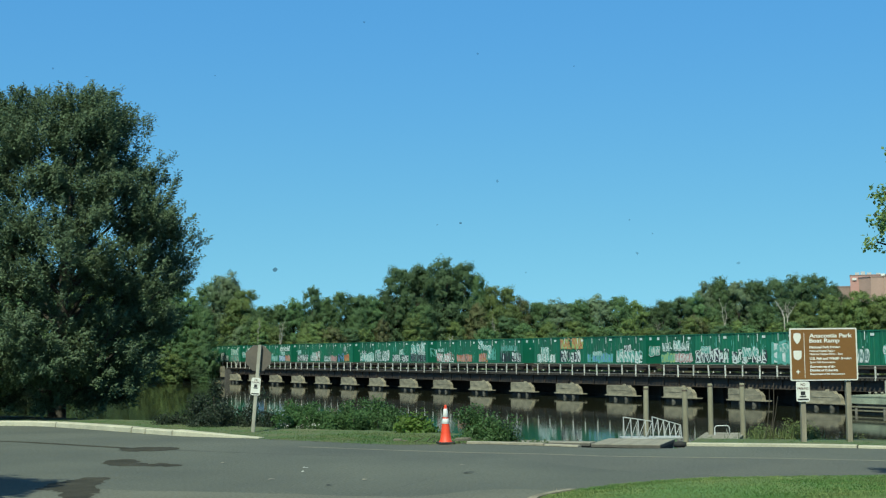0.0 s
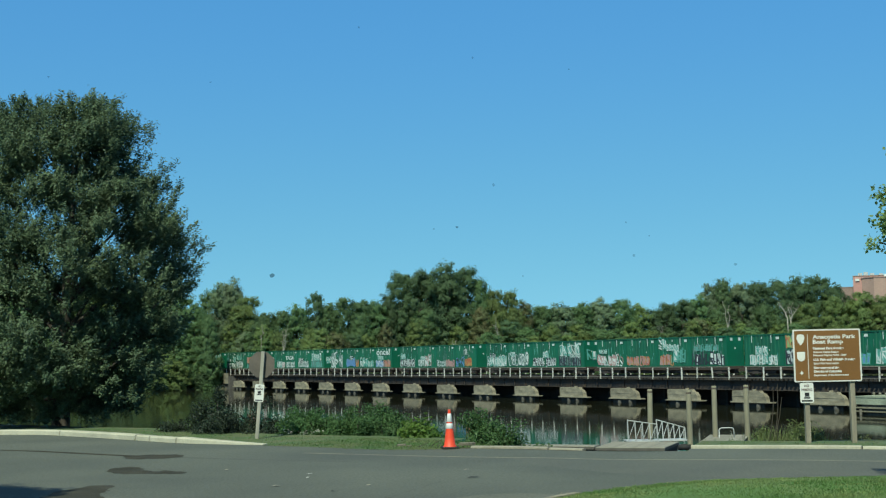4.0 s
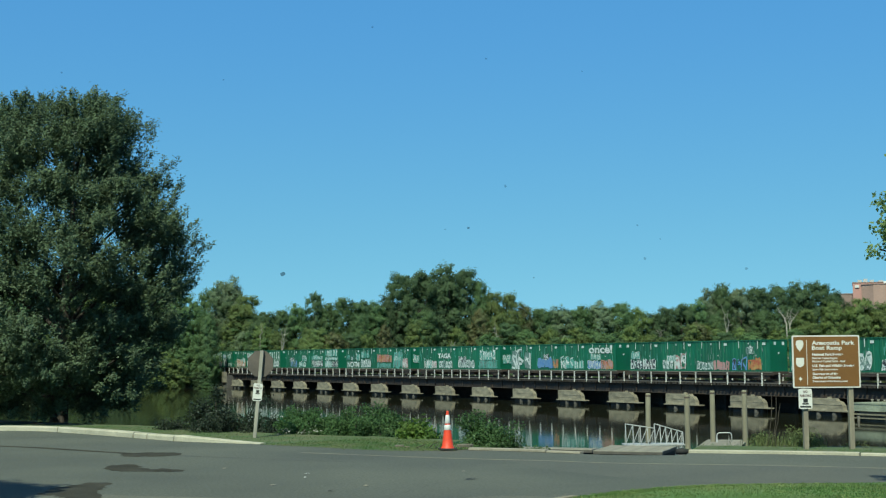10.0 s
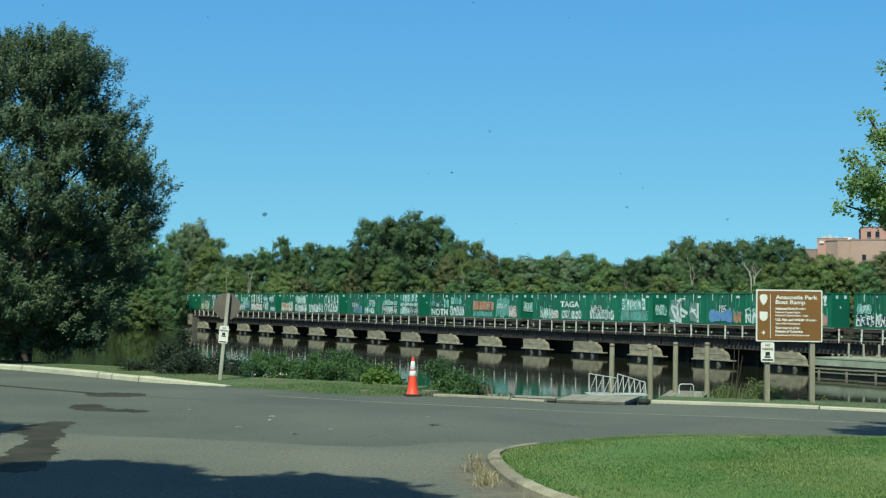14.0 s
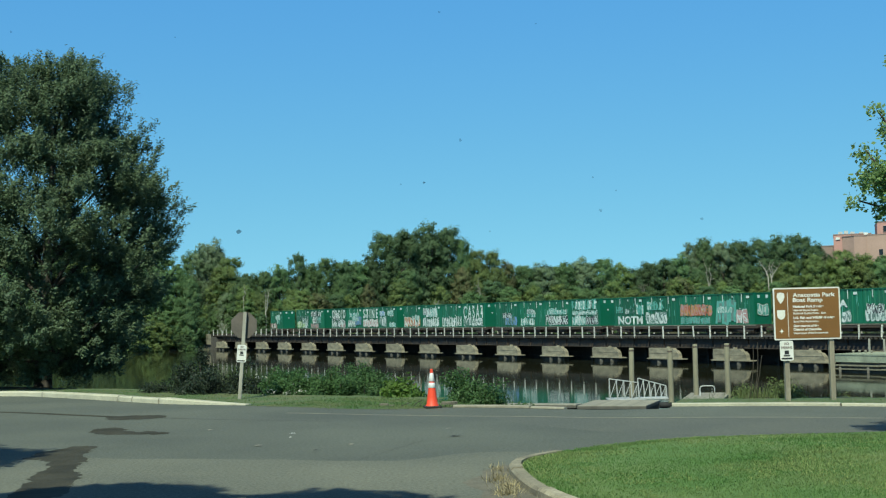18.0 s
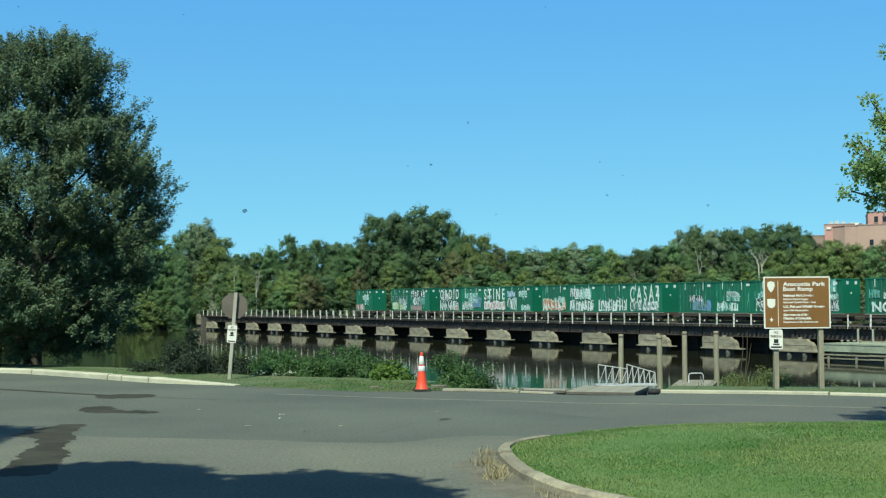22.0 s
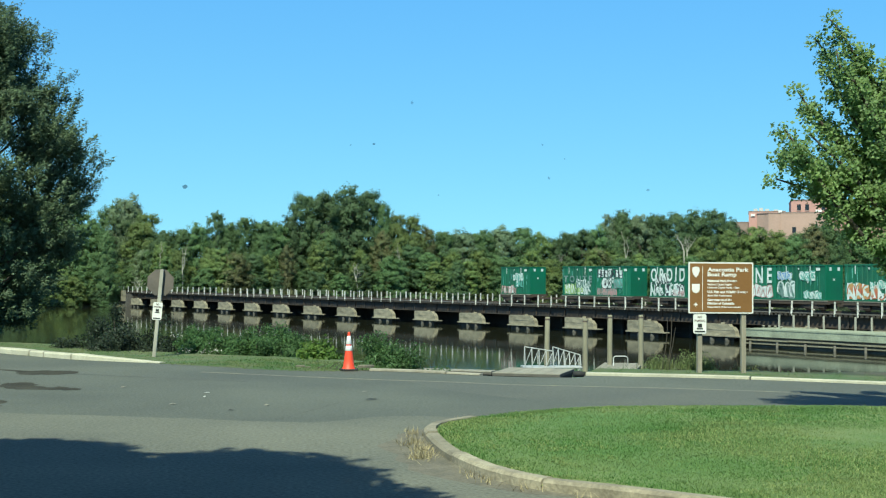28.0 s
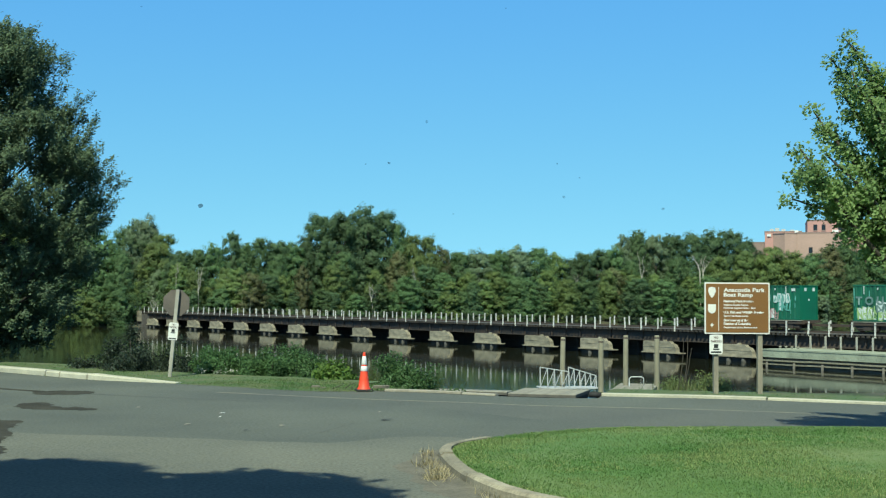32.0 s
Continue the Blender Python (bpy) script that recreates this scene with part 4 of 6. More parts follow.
spots = [(6.35 + rng.gauss(0, 0.35), 24.6 + rng.gauss(0, 0.15), 0.0) for _ in range(200)]
blades("tall_grass", spots, WEED_LEAF, "tall grass stalks behind the kerb", 0.22, 0.006, 0.8, "tall grass")
for x, h in ((6.12, 0.95), (6.28, 0.8), (6.2, 1.05)):
    b = Build()
    b.tube(limb_path((x, 24.6, -0.1), (x + 0.12, 24.6, h), 0.05, 5, int(h * 100)), [0.01, 0.009, 0.008, 0.007, 0.006, 0.004], 5)
    tagged(part("dead_stalk", b, BARK), "thin dark dead stalk in the weeds", "stalk", "dead stalks")
for i, (x, y, a) in enumerate(((-0.42, 24.35, 20), (-0.2, 24.3, -35), (-0.12, 24.4, 60))):
    b = Build()
    b.tube(limb_path((-0.1, 0, 0.02), (0.12, 0.03, 0.09 + 0.05 * (i % 2)), 0.03, 4, i), [0.009, 0.008, 0.007, 0.006, 0.003], 5)
    ob = part("stick", b, BARK, at=pose(x, y, 0, 0, 0, a))
    tagged(ob, "broken brown stick lying in the grass", "stick", "sticks by the road")


def far_crown(name, leaf, seed, style, boughs=120, tufts=7, per=36, size=0.15):
    """A crown 17.5 m high and about 4.2 m in radius: boughs, each a mound of leafy tufts, on a round, tall or ragged outline."""
    r, q = random.Random(seed), np.random.default_rng(seed)
    shift = Vector((seed * 1.7, seed * 0.9, 0))
    cs, os, ws, heads = [], [], [], []
    while len(heads) < boughs:
        a, h = r.uniform(0, 6.28), r.uniform(0.02, 1.0)
        way = Vector((math.cos(a), math.sin(a), 0))
        if style == "tall":
            w = 3.9 * min(1.0, 0.7 + h) * (1.03 - h) ** 0.5
        elif style == "ragged":
            w = 4.2 * math.sqrt(max(0.02, 1.0 - (max(0.0, h - 0.5) / 0.5) ** 3)) * (0.8 + 0.4 * abs(noise.noise(way * 2 + Vector((0, 0, h * 6)) + shift)))
        else:
            w = 4.3 * min(1.0, 0.75 + 0.6 * h) * math.sqrt(max(0.02, 1.0 - (max(0.0, h - 0.42) / 0.6) ** 2.4))
        w *= 0.95 + 0.3 * noise.noise(way * 1.1 + Vector((0, 0, h * 4.2)) + shift)
        p = way * w * math.sqrt(r.uniform(0.25, 1.0)) + Vector((0, 0, 17.2 * h * (0.95 + 0.06 * noise.noise(way * 1.5 + shift))))
        if any((p - o).length < 0.8 for o in heads):
            continue
        heads.append(p)
        big = r.uniform(0.7, 1.2)
        for _ in range(tufts):
            o = Vector((r.gauss(0, 0.6), r.gauss(0, 0.6), abs(r.gauss(0, 0.5)) - 0.1)) * big
            cs.append(p + o), os.append((way * 0.45 + o * 1.1 + Vector((0, 0, 0.3))).normalized()), ws.append(r.uniform(0.18, 0.42))
    c, o, w = np.repeat(np.array(cs), per, 0), np.repeat(np.array(os), per, 0), np.repeat(np.array(ws), per)[:, None]
    n = len(c)
    off = np.clip(q.normal(0, 1, (n, 3)), -1.8, 1.8) * w * np.array([1, 1, 0.9])
    c = c + off
    c[:, 2] *= 17.5 / np.percentile(c[:, 2], 99.6)
    c[:, :2] *= 4.4 / np.percentile(np.hypot(c[:, 0], c[:, 1]), 97)
    c[:, 2] = np.maximum(c[:, 2], 0.1)
    nor = o + off / w * 0.35 + q.normal(0, 0.22, (n, 3))
    return quads(name, c, nor, q.normal(0, 1, (n, 3)), size * q.uniform(0.55, 1.3, n), leaf, 0.75)


def far_trunk(seed):
    b = Build()
    b.tube(limb_path((0, 0, -1), (0.3, 0.2, 13), 0.5, 6, seed), [0.35, 0.3, 0.27, 0.22, 0.17, 0.12, 0.06], 7)
    for i in range(5):
        a = i * 2.4 + seed
        b.tube(limb_path((0.1, 0.1, 5 + 1.4 * i), (3.2 * math.cos(a), 3.2 * math.sin(a), 8.5 + 1.6 * i), 0.4, 4, seed + i), [0.14, 0.12, 0.1, 0.07, 0.03], 5)
    return b.mesh("trunk", BARK, smooth=True)


CROWNS = {k: [far_crown("crown", m, s + i * 7, ("round", "tall", "ragged", "round")[(i + s) % 4]) for i in range(n)] for k, m, s, n in
          (("mid", FAR_LEAF, 1, 4), ("light", FAR_LIGHT, 50, 3), ("dark", FAR_DARK, 88, 3), ("grey", FAR_GREY, 130, 2), ("rust", FAR_RUST, 170, 1))}
TRUNKS = [far_trunk(i) for i in range(2)]
FAR_LABEL = {"mid": "green leafy tree on the far bank", "light": "yellow-green leafy tree on the far bank", "dark": "dark green leafy tree on the far bank",
             "grey": "grey-green thin-leaved tree on the far bank", "rust": "reddish brown leafy shrub on the far bank"}
far_count = 0


def far_tree(x, y, h, r, kind="mid", name="far_tree", category="tree"):
    global far_count
    far_count += 1
    d = off_track(x, y)
    if y > 285 and -1.5 - r < d < 6.5 + r:                # keep the track clear
        push = (6.5 + r if d > 1 else -1.5 - r) - d
        x, y = x + 0.8666 * push, y + 0.499 * push
    root = thing(name, pose(x, y, land(x, y) - 0.3, 0, 0, far_count * 47 % 360), FAR_LABEL[kind], category, "woods on the far bank")
    s = Matrix.Diagonal((r / 4.2, r / 4.2, h / 17.4, 1))
    pool = CROWNS[kind]
    part("crown", pool[far_count % len(pool)], None, root, at=s)
    if name == "far_tree":
        part("trunk", TRUNKS[far_count % 2], None, root, at=s)


# the skyline of the woods: place along the bank, height of the tip, radius, how far back, kind
WOODS = [(-71, 19.5, 5.2, 18, "mid"), (-66.5, 18.4, 5.2, 6, "dark"), (-60.6, 18.6, 5.0, 3, "mid"), (-60.6, 19.4, 4.6, 44, "mid"), (-55.6, 20.6, 4.0, 36, "grey"), (-52.4, 21.2, 4.0, 32, "grey"), (-48.2, 16.7, 5.0, 24, "light"),
         (-42, 12.4, 3.8, 14, "mid"), (-38.4, 12.9, 3.4, 14, "mid"), (-34.8, 14.2, 3.4, 14, "mid"), (-30.7, 17.0, 2.5, 14, "dark"), (-27.7, 14.6, 3.0, 14, "mid"),
         (-24.2, 15.9, 3.4, 14, "mid"), (-20.2, 15.2, 3.8, 15, "dark"), (-16.6, 15.0, 3.8, 14, "mid"), (-13.6, 16.8, 3.6, 15, "dark"), (-10.6, 22.0, 4.4, 16, "dark"),
         (-5.6, 22.4, 5.2, 14, "dark"), (0.6, 24.2, 6.4, 15, "dark"), (5.8, 23.2, 5.0, 15, "dark"), (9.2, 20.2, 3.2, 14, "mid"), (12.6, 17.6, 3.8, 13, "light"),
         (16.6, 17.4, 4.0, 14, "light"), (20.6, 14.6, 3.4, 14, "rust"), (25, 13.7, 4.4, 14, "mid"), (30, 14.3, 4.6, 14, "grey"), (35.6, 14.4, 4.6, 14, "mid"),
         (41, 15.4, 4.6, 14, "grey"), (46.6, 15.2, 4.6, 14, "mid"), (51, 14.0, 3.8, 14, "light"), (55.5, 12.7, 3.4, 14, "dark"), (59, 14.2, 3.6, 14, "dark"),
         (63.5, 15.0, 4.2, 14, "dark"), (68, 16.0, 3.6, 15, "mid"), (71.4, 19.2, 3.2, 16, "grey"), (75, 20.4, 4.0, 14, "mid"), (80, 19.2, 4.4, 14, "grey"),
         (85.4, 19.6, 4.8, 14, "dark"), (91.6, 20.2, 5.2, 14, "dark"), (98.4, 21.2, 5.8, 14, "dark"), (104, 21.2, 5.2, 14, "dark"), (109, 18.8, 4.6, 14, "dark"),
         (113.5, 16.4, 6.0, 2, "light"), (120, 15.4, 5.4, 3, "light"), (130, 15.4, 6.0, 8, "mid"), (139, 17.0, 6.0, 10, "mid"), (148, 17.5, 6.4, 10, "mid")]


def skyline(x):
    for a, b in zip(WOODS, WOODS[1:]):
        if x <= b[0]:
            return a[1] + (b[1] - a[1]) * max(0.0, x - a[0]) / (b[0] - a[0])
    return WOODS[-1][1]


for x, top, r, back, kind in WOODS:
    y = far_bank(x) + back
    far_tree(x, y, top - land(x, y) + 0.3, r, kind)
# single trees and shrubs that stand out in front
for x, top, r, back, kind in ((-13.6, 9.0, 2.4, -1, "rust"), (9.0, 13.2, 2.8, 8, "rust"), (3.6, 8.6, 2.6, 0, "light"), (-56, 14.2, 3.4, 1, "mid"), (-51.6, 11.4, 3.2, -2, "mid"), (-50, 10.2, 3.2, 3, "light"), (-37.6, 7.6, 2.2, 0, "light"),
                              (-45, 11.5, 3.0, 6, "dark"), (-19.5, 11.5, 3.0, 5, "mid"), (-4.5, 12.5, 3.4, 4, "mid"), (14.5, 12.5, 2.6, 5, "light"), (63.5, 9.4, 2.8, 0, "light"),
                              (70.5, 12.0, 3.0, 4, "mid"), (84.5, 13.0, 4.0, 4, "mid"), (96, 13.5, 4.2, 2, "light"), (104.5, 15.5, 4.2, 2, "light"), (110.5, 14.2, 4.4, -1, "light"), (117, 13.2, 4.6, -2, "light"), (124, 13.6, 4.6, -1, "mid"), (131.5, 17.6, 4.4, 2, "rust"),
                              (137, 18.0, 4.8, 3, "mid"), (-47.5, 8.8, 2.6, 1, "light"), (-31, 8.4, 2.6, 1, "light"), (-24.5, 7.2, 2.4, -1, "light"), (26.5, 8.2, 2.8, 0, "light"), (47.5, 9.2, 3.0, 1, "light"), (76.5, 8.6, 2.8, 0, "light")):
    y = far_bank(x) + back
    far_tree(x, y, top - land(x, y) + 0.3, r, kind, "far_shrub" if top < 11 else "far_tree", "shrub" if top < 11 else "tree")
rr = random.Random(9)
for i in range(110):                                  # lower trees and shrubs along the water's edge
    x = -105 + i * 2.4 + rr.uniform(-1, 1)
    y = far_bank(x) + rr.uniform(-5.0, 5.0)
    if -57 < x < -40:                                  # keep clear of the bridge's far end
        y = max(y, 315 - 1.736 * (x + 54.2))
    k = rr.choices(("mid", "light", "dark", "grey", "rust"), (6, 2.5, 4.5, 1.0, 0.12))[0]
    h = rr.uniform(6.0, 13.0)
    far_tree(x, y, h, h * rr.uniform(0.27, 0.36), k, "far_shrub", "shrub")
for x in (-68, -64.5, -61, -58):            # low growth hanging over the water left of the bridge's end
    far_tree(x, far_bank(x) - 6.0, rr.uniform(5.5, 8), rr.uniform(2.2, 2.9), rr.choice(("mid", "light")), "far_shrub", "shrub")
for x, y, h, r, k in ((-56.6, 286.5, 8.2, 3.0, "mid"), (-55.0, 287.0, 6.6, 2.4, "light"), (-53.4, 284.4, 4.2, 2.0, "dark"), (-51.6, 282.2, 2.6, 1.6, "mid")):
    far_tree(x, y, h, r, k, "far_shrub", "shrub")
for i in range(34):                                   # woods behind
    x = -120 + i * 8.2 + rr.uniform(-2, 2)
    y = far_bank(x) + rr.uniform(24, 34)
    far_tree(x, y, min(skyline(x - 5), skyline(x), skyline(x + 5)) - 0.4 - land(x, y), rr.uniform(5, 6.5), rr.choice(("mid", "mid", "dark", "light")))
for x, h in ((-78, 19), (-86, 18), (-95, 18), (-104, 18), (156, 16), (164, 18), (173, 17)):
    far_tree(x, far_bank(x) + 10, h, 6.5, rr.choice(("mid", "dark", "light")))


def bare_tree(x, top, back, low, lean, forks, seed, thick=0.1):
    """A dead tree whose crooked pale limbs show among the leaves, forking at odd angles."""
    r = random.Random(seed)
    y = far_bank(x) + back
    g0 = land(x, y)
    root = thing("bare_tree", pose(x - lean, y, g0), "pale bare dead tree among the woods", "tree", "dead trees")
    fork = Vector((0.0, 0.0, low - g0))
    part("trunk", Build().tube(limb_path((0.2, 0, -0.5), fork, 0.35, 5, seed), [thick * (1.5 - 0.1 * i) for i in range(6)], 6), PALE_BARK, root, smooth=True)
    for k in range(forks):
        aim = Vector((lean * (1.0 - 0.5 * k) + r.uniform(-0.5, 0.5) * (1 + k), r.uniform(-0.9, 0.1), (top - low) * (1.0 - 0.22 * k * r.random())))
        path, q = [fork.copy()], fork.copy()
        n = 6
        for i in range(n):
            q = q + aim / n + Vector((r.gauss(0, 0.2), r.gauss(0, 0.12), r.gauss(0, 0.08)))
            path.append(q.copy())
        limb = part("limb", Build().tube(path, [thick * (1.0 - 0.13 * i) for i in range(n + 1)], 6), PALE_BARK, root, smooth=True)
        for i in (2, 3, 4):
            side = Vector((r.choice((-1, 1)) * r.uniform(0.4, 1.2), r.uniform(-0.5, 0.1), r.uniform(0.1, 0.9)))
            part("branch", Build().tube(limb_path(path[i], path[i] + side, 0.22, 4, seed + i), [thick * f for f in (0.55, 0.48, 0.4, 0.3, 0.15)], 5), PALE_BARK, limb, smooth=True)


for x, top, back, low, lean, forks, seed, thick in (
        (-35.6, 8.6, -2.5, 3.4, 0.8, 3, 5, 0.11), (-41.8, 10.0, 1.0, 6.4, -0.3, 1, 8, 0.08), (-29.4, 7.0, -2.0, 4.6, 0.6, 2, 11, 0.07), (-26.8, 5.6, -2.5, 2.6, -0.6, 3, 14, 0.08),
        (-24.2, 4.6, -2.5, 2.2, 0.7, 2, 17, 0.07), (1.6, 5.7, -2.5, 1.6, -0.9, 3, 20, 0.09), (4.0, 4.0, -2.5, 1.0, 0.6, 3, 23, 0.08), (13.1, 10.2, 3.0, 4.6, -0.4, 2, 26, 0.09),
        (21.7, 1.8, -4.0, -1.2, 0.8, 2, 29, 0.08), (55.5, 8.8, 0.0, 5.6, 0.8, 2, 32, 0.07), (71.2, 14.8, 0.0, 7.2, -1.4, 2, 35, 0.12), (86.2, 14.2, -2.0, 9.8, -2.6, 2, 38, 0.15),
        (91.2, 13.8, -2.0, 9.4, 0.9, 3, 41, 0.14), (-44.8, 1.8, -3.0, -1.0, 0.8, 3, 44, 0.09)):
    bare_tree(x, top, back, low, lean, forks, seed, thick)


# ---------------------------------------------------------------- railway bridge
BRIDGE = pose(88.64, 51.04, 0, 0, 0, -60.065)         # x runs along the bridge towards the near shore, y away from the viewer
DECK_Z, RAIL_Z = -1.65, -1.2
B0, B1 = -286.0, 30.0
bridge = thing("railway_bridge", BRIDGE, "low dark steel railway bridge on concrete piers across the river", "bridge")
b = Build().box(B0, B1, -0.1, 8.4, DECK_Z - 0.12, DECK_Z)
part("deck", b, CREOSOTE, bridge)
for y in (0.25, 2.6, 5.2, 7.8):
    b = Build().box(B0, B1, y, y + 0.06, -2.72, DECK_Z - 0.12)
    b.box(B0, B1, y - 0.14, y + 0.2, -2.78, -2.72)
    if y < 1:
        for i in range(int((B1 - B0) / 2.85)):
            b.box(B0 + i * 2.85, B0 + i * 2.85 + 0.1, y - 0.12, y, -2.72, DECK_Z - 0.12)
    part("girder", b, DARK_STEEL, bridge)
b = Build()
for i in range(int((B1 - B0) / 0.62)):
    x = B0 + i * 0.62 + rr.uniform(-0.04, 0.04)
    b.box(x, x + 0.26, -0.32 - rr.uniform(0, 0.2), 8.5, DECK_Z, DECK_Z + 0.2)
tagged(part("deck_edging", b, CREOSOTE, bridge, "dark sleeper ends along the deck"), kind="stuff")
b = Build().box(B0, B1, 1.0, 7.4, DECK_Z + 0.2, DECK_Z + 0.26).box(B0 - 70, B0, 1.0, 7.4, -2.6, DECK_Z + 0.26)
part("ballast", b, BALLAST, bridge)
for y in (2.85, 4.3):
    part("rail", Build().box(B0 - 70, B1, y - 0.035, y + 0.035, DECK_Z + 0.26, RAIL_Z), DARK_STEEL, bridge)
part("walkway", Build().box(B0, B1, -0.3, 0.75, DECK_Z + 0.2, DECK_Z + 0.25), CREOSOTE, bridge, "dark plank walkway along the rail")
post = Build().box(-0.062, 0.062, -0.062, 0.062, 0, 1.45).mesh("railing_post", POST_GREY)
for row, step in ((-0.28, 2.72), (8.4, 2.9)):
    for i in range(int((B1 - B0) / step)):
        part("railing_post", post, None, bridge, at=pose(B0 + i * step + rr.uniform(-0.08, 0.08), row, DECK_Z, rr.gauss(0, 0.8), rr.gauss(0, 1.2), 0))
for row in (-0.34, 8.46):
    for z in (DECK_Z + 0.7, DECK_Z + 1.26):
        part("railing_cable", Build().box(B0, B1, row - 0.012, row + 0.012, z - 0.012, z + 0.012), DARK_STEEL, bridge)

# one pier: pale concrete cap with a sloping end, a shelf, pile stubs; dark timber bents fill the rest
prof = [(0, -4.0), (0, -2.86), (0.05, -2.8), (4.3, -2.78), (4.55, -3.02), (4.95, -3.1), (5.3, -3.48), (5.42, -4.0)]
cap = Build()
n = len(prof)
cap.add([(x, -0.9, z) for x, z in prof] + [(x, -0.35, z) for x, z in prof],
        [tuple(range(n)), tuple(reversed(range(n, 2 * n)))] + [(i, n + i, n + (i + 1) % n, (i + 1) % n) for i in range(n)])
cap.box(3.1, 3.4, -0.7, -0.4, -2.84, -2.62)
cap = cap.mesh("pier_cap", CONCRETE)
course = Build().box(-0.02, 5.2, -0.94, -0.88, -3.42, -3.36).mesh("course", CONCRETE)
shelf = Build().box(-0.1, 6.3, -1.15, -0.3, -4.12, -4.0).mesh("shelf", CONCRETE)
stub = Build()
stub.ring([(0.02, -4.13), (0.2, -4.14), (0.3, -4.3), (0.34, -4.5), (0.3, -4.95), (0.02, -5.0)], 10)
stub = stub.mesh("pile_stub", DOCK_SIDE, smooth=True)
bent_pile = Build().tube([(0, 0, -6.6), (0, 0, -4.4), (0, 0, -2.78)], [0.24, 0.23, 0.2], 8).mesh("timber_pile", CREOSOTE, smooth=True)
crib = Build().box(0.0, 11.29, 3.0, 3.15, -5.4, -2.78)
for z in (-3.2, -3.9, -4.4):
    crib.box(0.0, 11.29, 2.85, 3.0, z, z + 0.26)
crib = crib.mesh("timber_crib", CREOSOTE)
under = Build().box(0.3, 5.0, -0.8, -0.1, -6.0, -4.2).box(0.2, 3.8, -0.36, 0.2, -4.2, -2.8).mesh("pier_footing", CREOSOTE)
for k in range(-2, 16):
    x = -246.4 + 11.29 * k
    at = pose(x, 0, 0)
    p = part("pier", cap, None, bridge, "pale weathered concrete pier", at=at)
    for me in (course, shelf):
        part(me.name.split(".")[0], me, None, p)
    part("pier_footing", under, None, p)
    for dx in (2.0, 4.2):
        part("pile_stub", stub, None, p, at=pose(dx + rr.uniform(-0.2, 0.2), -0.8, rr.uniform(-0.08, 0.05)))
    c = part("timber_bent", crib, None, bridge, "black creosoted timber bent", at=at)
    for dx in (6.9, 7.9, 8.9, 9.9, 10.9):
        part("bent_leg", bent_pile, None, c, at=pose(dx, 2.4, 0, 0, rr.uniform(-1.5, 1.5), 0))
b = Build().box(-286, -270.6, -1.2, 9.5, -5.5, -1.8)
part("abutment", b, BALLAST, bridge, "dark stained stone abutment on the far bank")
part("end_block", Build().box(-273.4, -271.4, -1.6, -1.2, -3.4, -1.1), CONCRETE, bridge, "pale concrete end block of the railing")

# concrete quay with its rail of posts, in front of the bridge's near end
quay = thing("quay", BRIDGE, "weathered pale green concrete quay with grey posts and timber fenders", "quay")
part("quay_wall", Build().box(-88.2, 30, -6.0, -1.2, -3.66, -2.86).box(-88.2, 30, -6.05, -6.0, -3.0, -2.86), WALL_CONCRETE, quay)
part("quay_footing", Build().box(-87.7, 30, -5.75, -1.5, -6.5, -3.66), DOCK_SIDE, quay)
for z, high in ((-4.02, 0.14), (-4.36, 0.12)):
    x = -88.2
    while x < 30:                                      # worn timbers, end to end, some of them sagging
        w = rr.uniform(3.5, 6.5)
        part("fender", Build().box(x, min(x + w - 0.05, 30), -6.08 - rr.uniform(0, 0.06), -5.75, 0, high), PILE_WOOD, quay, at=pose(0, 0, z + rr.uniform(-0.03, 0.03)))
        x += w
quay_post = Build().box(-0.07, 0.07, -0.07, 0.07, 0, 1.3).mesh("quay_post", STAKE)
for i in range(54):
    part("quay_post", quay_post, None, quay, at=pose(-87.8 + i * 1.85, -1.6, -2.86, 0, rr.gauss(0, 0.8), 0))
fender_pile = Build().tube([(0, 0, -6), (0, 0, -4.0)], 0.12, 8).mesh("fender_pile", DOCK_SIDE, smooth=True)
for i in range(30):
    part("fender_pile", fender_pile, None, quay, at=pose(-87.5 + i * 3.4, -6.14, -0.1))
for i in range(4):
    part("bollard", Build().ring([(0.1, 0), (0.1, 0.14), (0.15, 0.18), (0.13, 0.25), (0.01, 0.26)], 10), OLD_BOARD, quay, smooth=True,
         at=pose(-87.7 + i * 0.75, -4.0, -2.86))


# ---------------------------------------------------------------- the train
BAY, BOX_H = 6.35, 3.6
side, x = [(0.0, 0.0)], 0.14                           # the wavy side of a container in plan
while x < BAY - 0.5:
    side += [(x, 0.0), (x + 0.05, -0.055), (x + 0.24, -0.055), (x + 0.29, 0.0)]
    x += 0.575
side.append((BAY - 0.06, 0.0))
n = len(side)
box_mesh = Build().add([(x, y + 0.055, z) for z in (0.0, BOX_H) for x, y in side] + [(x, 2.6, z) for z in (0.0, BOX_H) for x in (0.0, BAY - 0.06)],
                       [(i, i + 1, n + i + 1, n + i) for i in range(n - 1)] +
                       [(2 * n + 1, 2 * n, 2 * n + 2, 2 * n + 3), (2 * n, 0, n, 2 * n + 2), (n - 1, 2 * n + 1, 2 * n + 3, 2 * n - 1),
                        tuple(range(n, 2 * n)) + (2 * n + 3, 2 * n + 2), tuple(reversed(range(n))) + (2 * n, 2 * n + 1)])
box_mesh = box_mesh.mesh("container", CAR_GREEN)
rail_top = Build().box(0, BAY - 0.06, -0.03, 0.0, BOX_H - 0.12, BOX_H + 0.01).mesh("top_rail", CAR_GREEN)
rail_low = Build().box(0, BAY - 0.06, -0.03, 0.0, 0, 0.15).mesh("bottom_rail", CAR_GREEN)
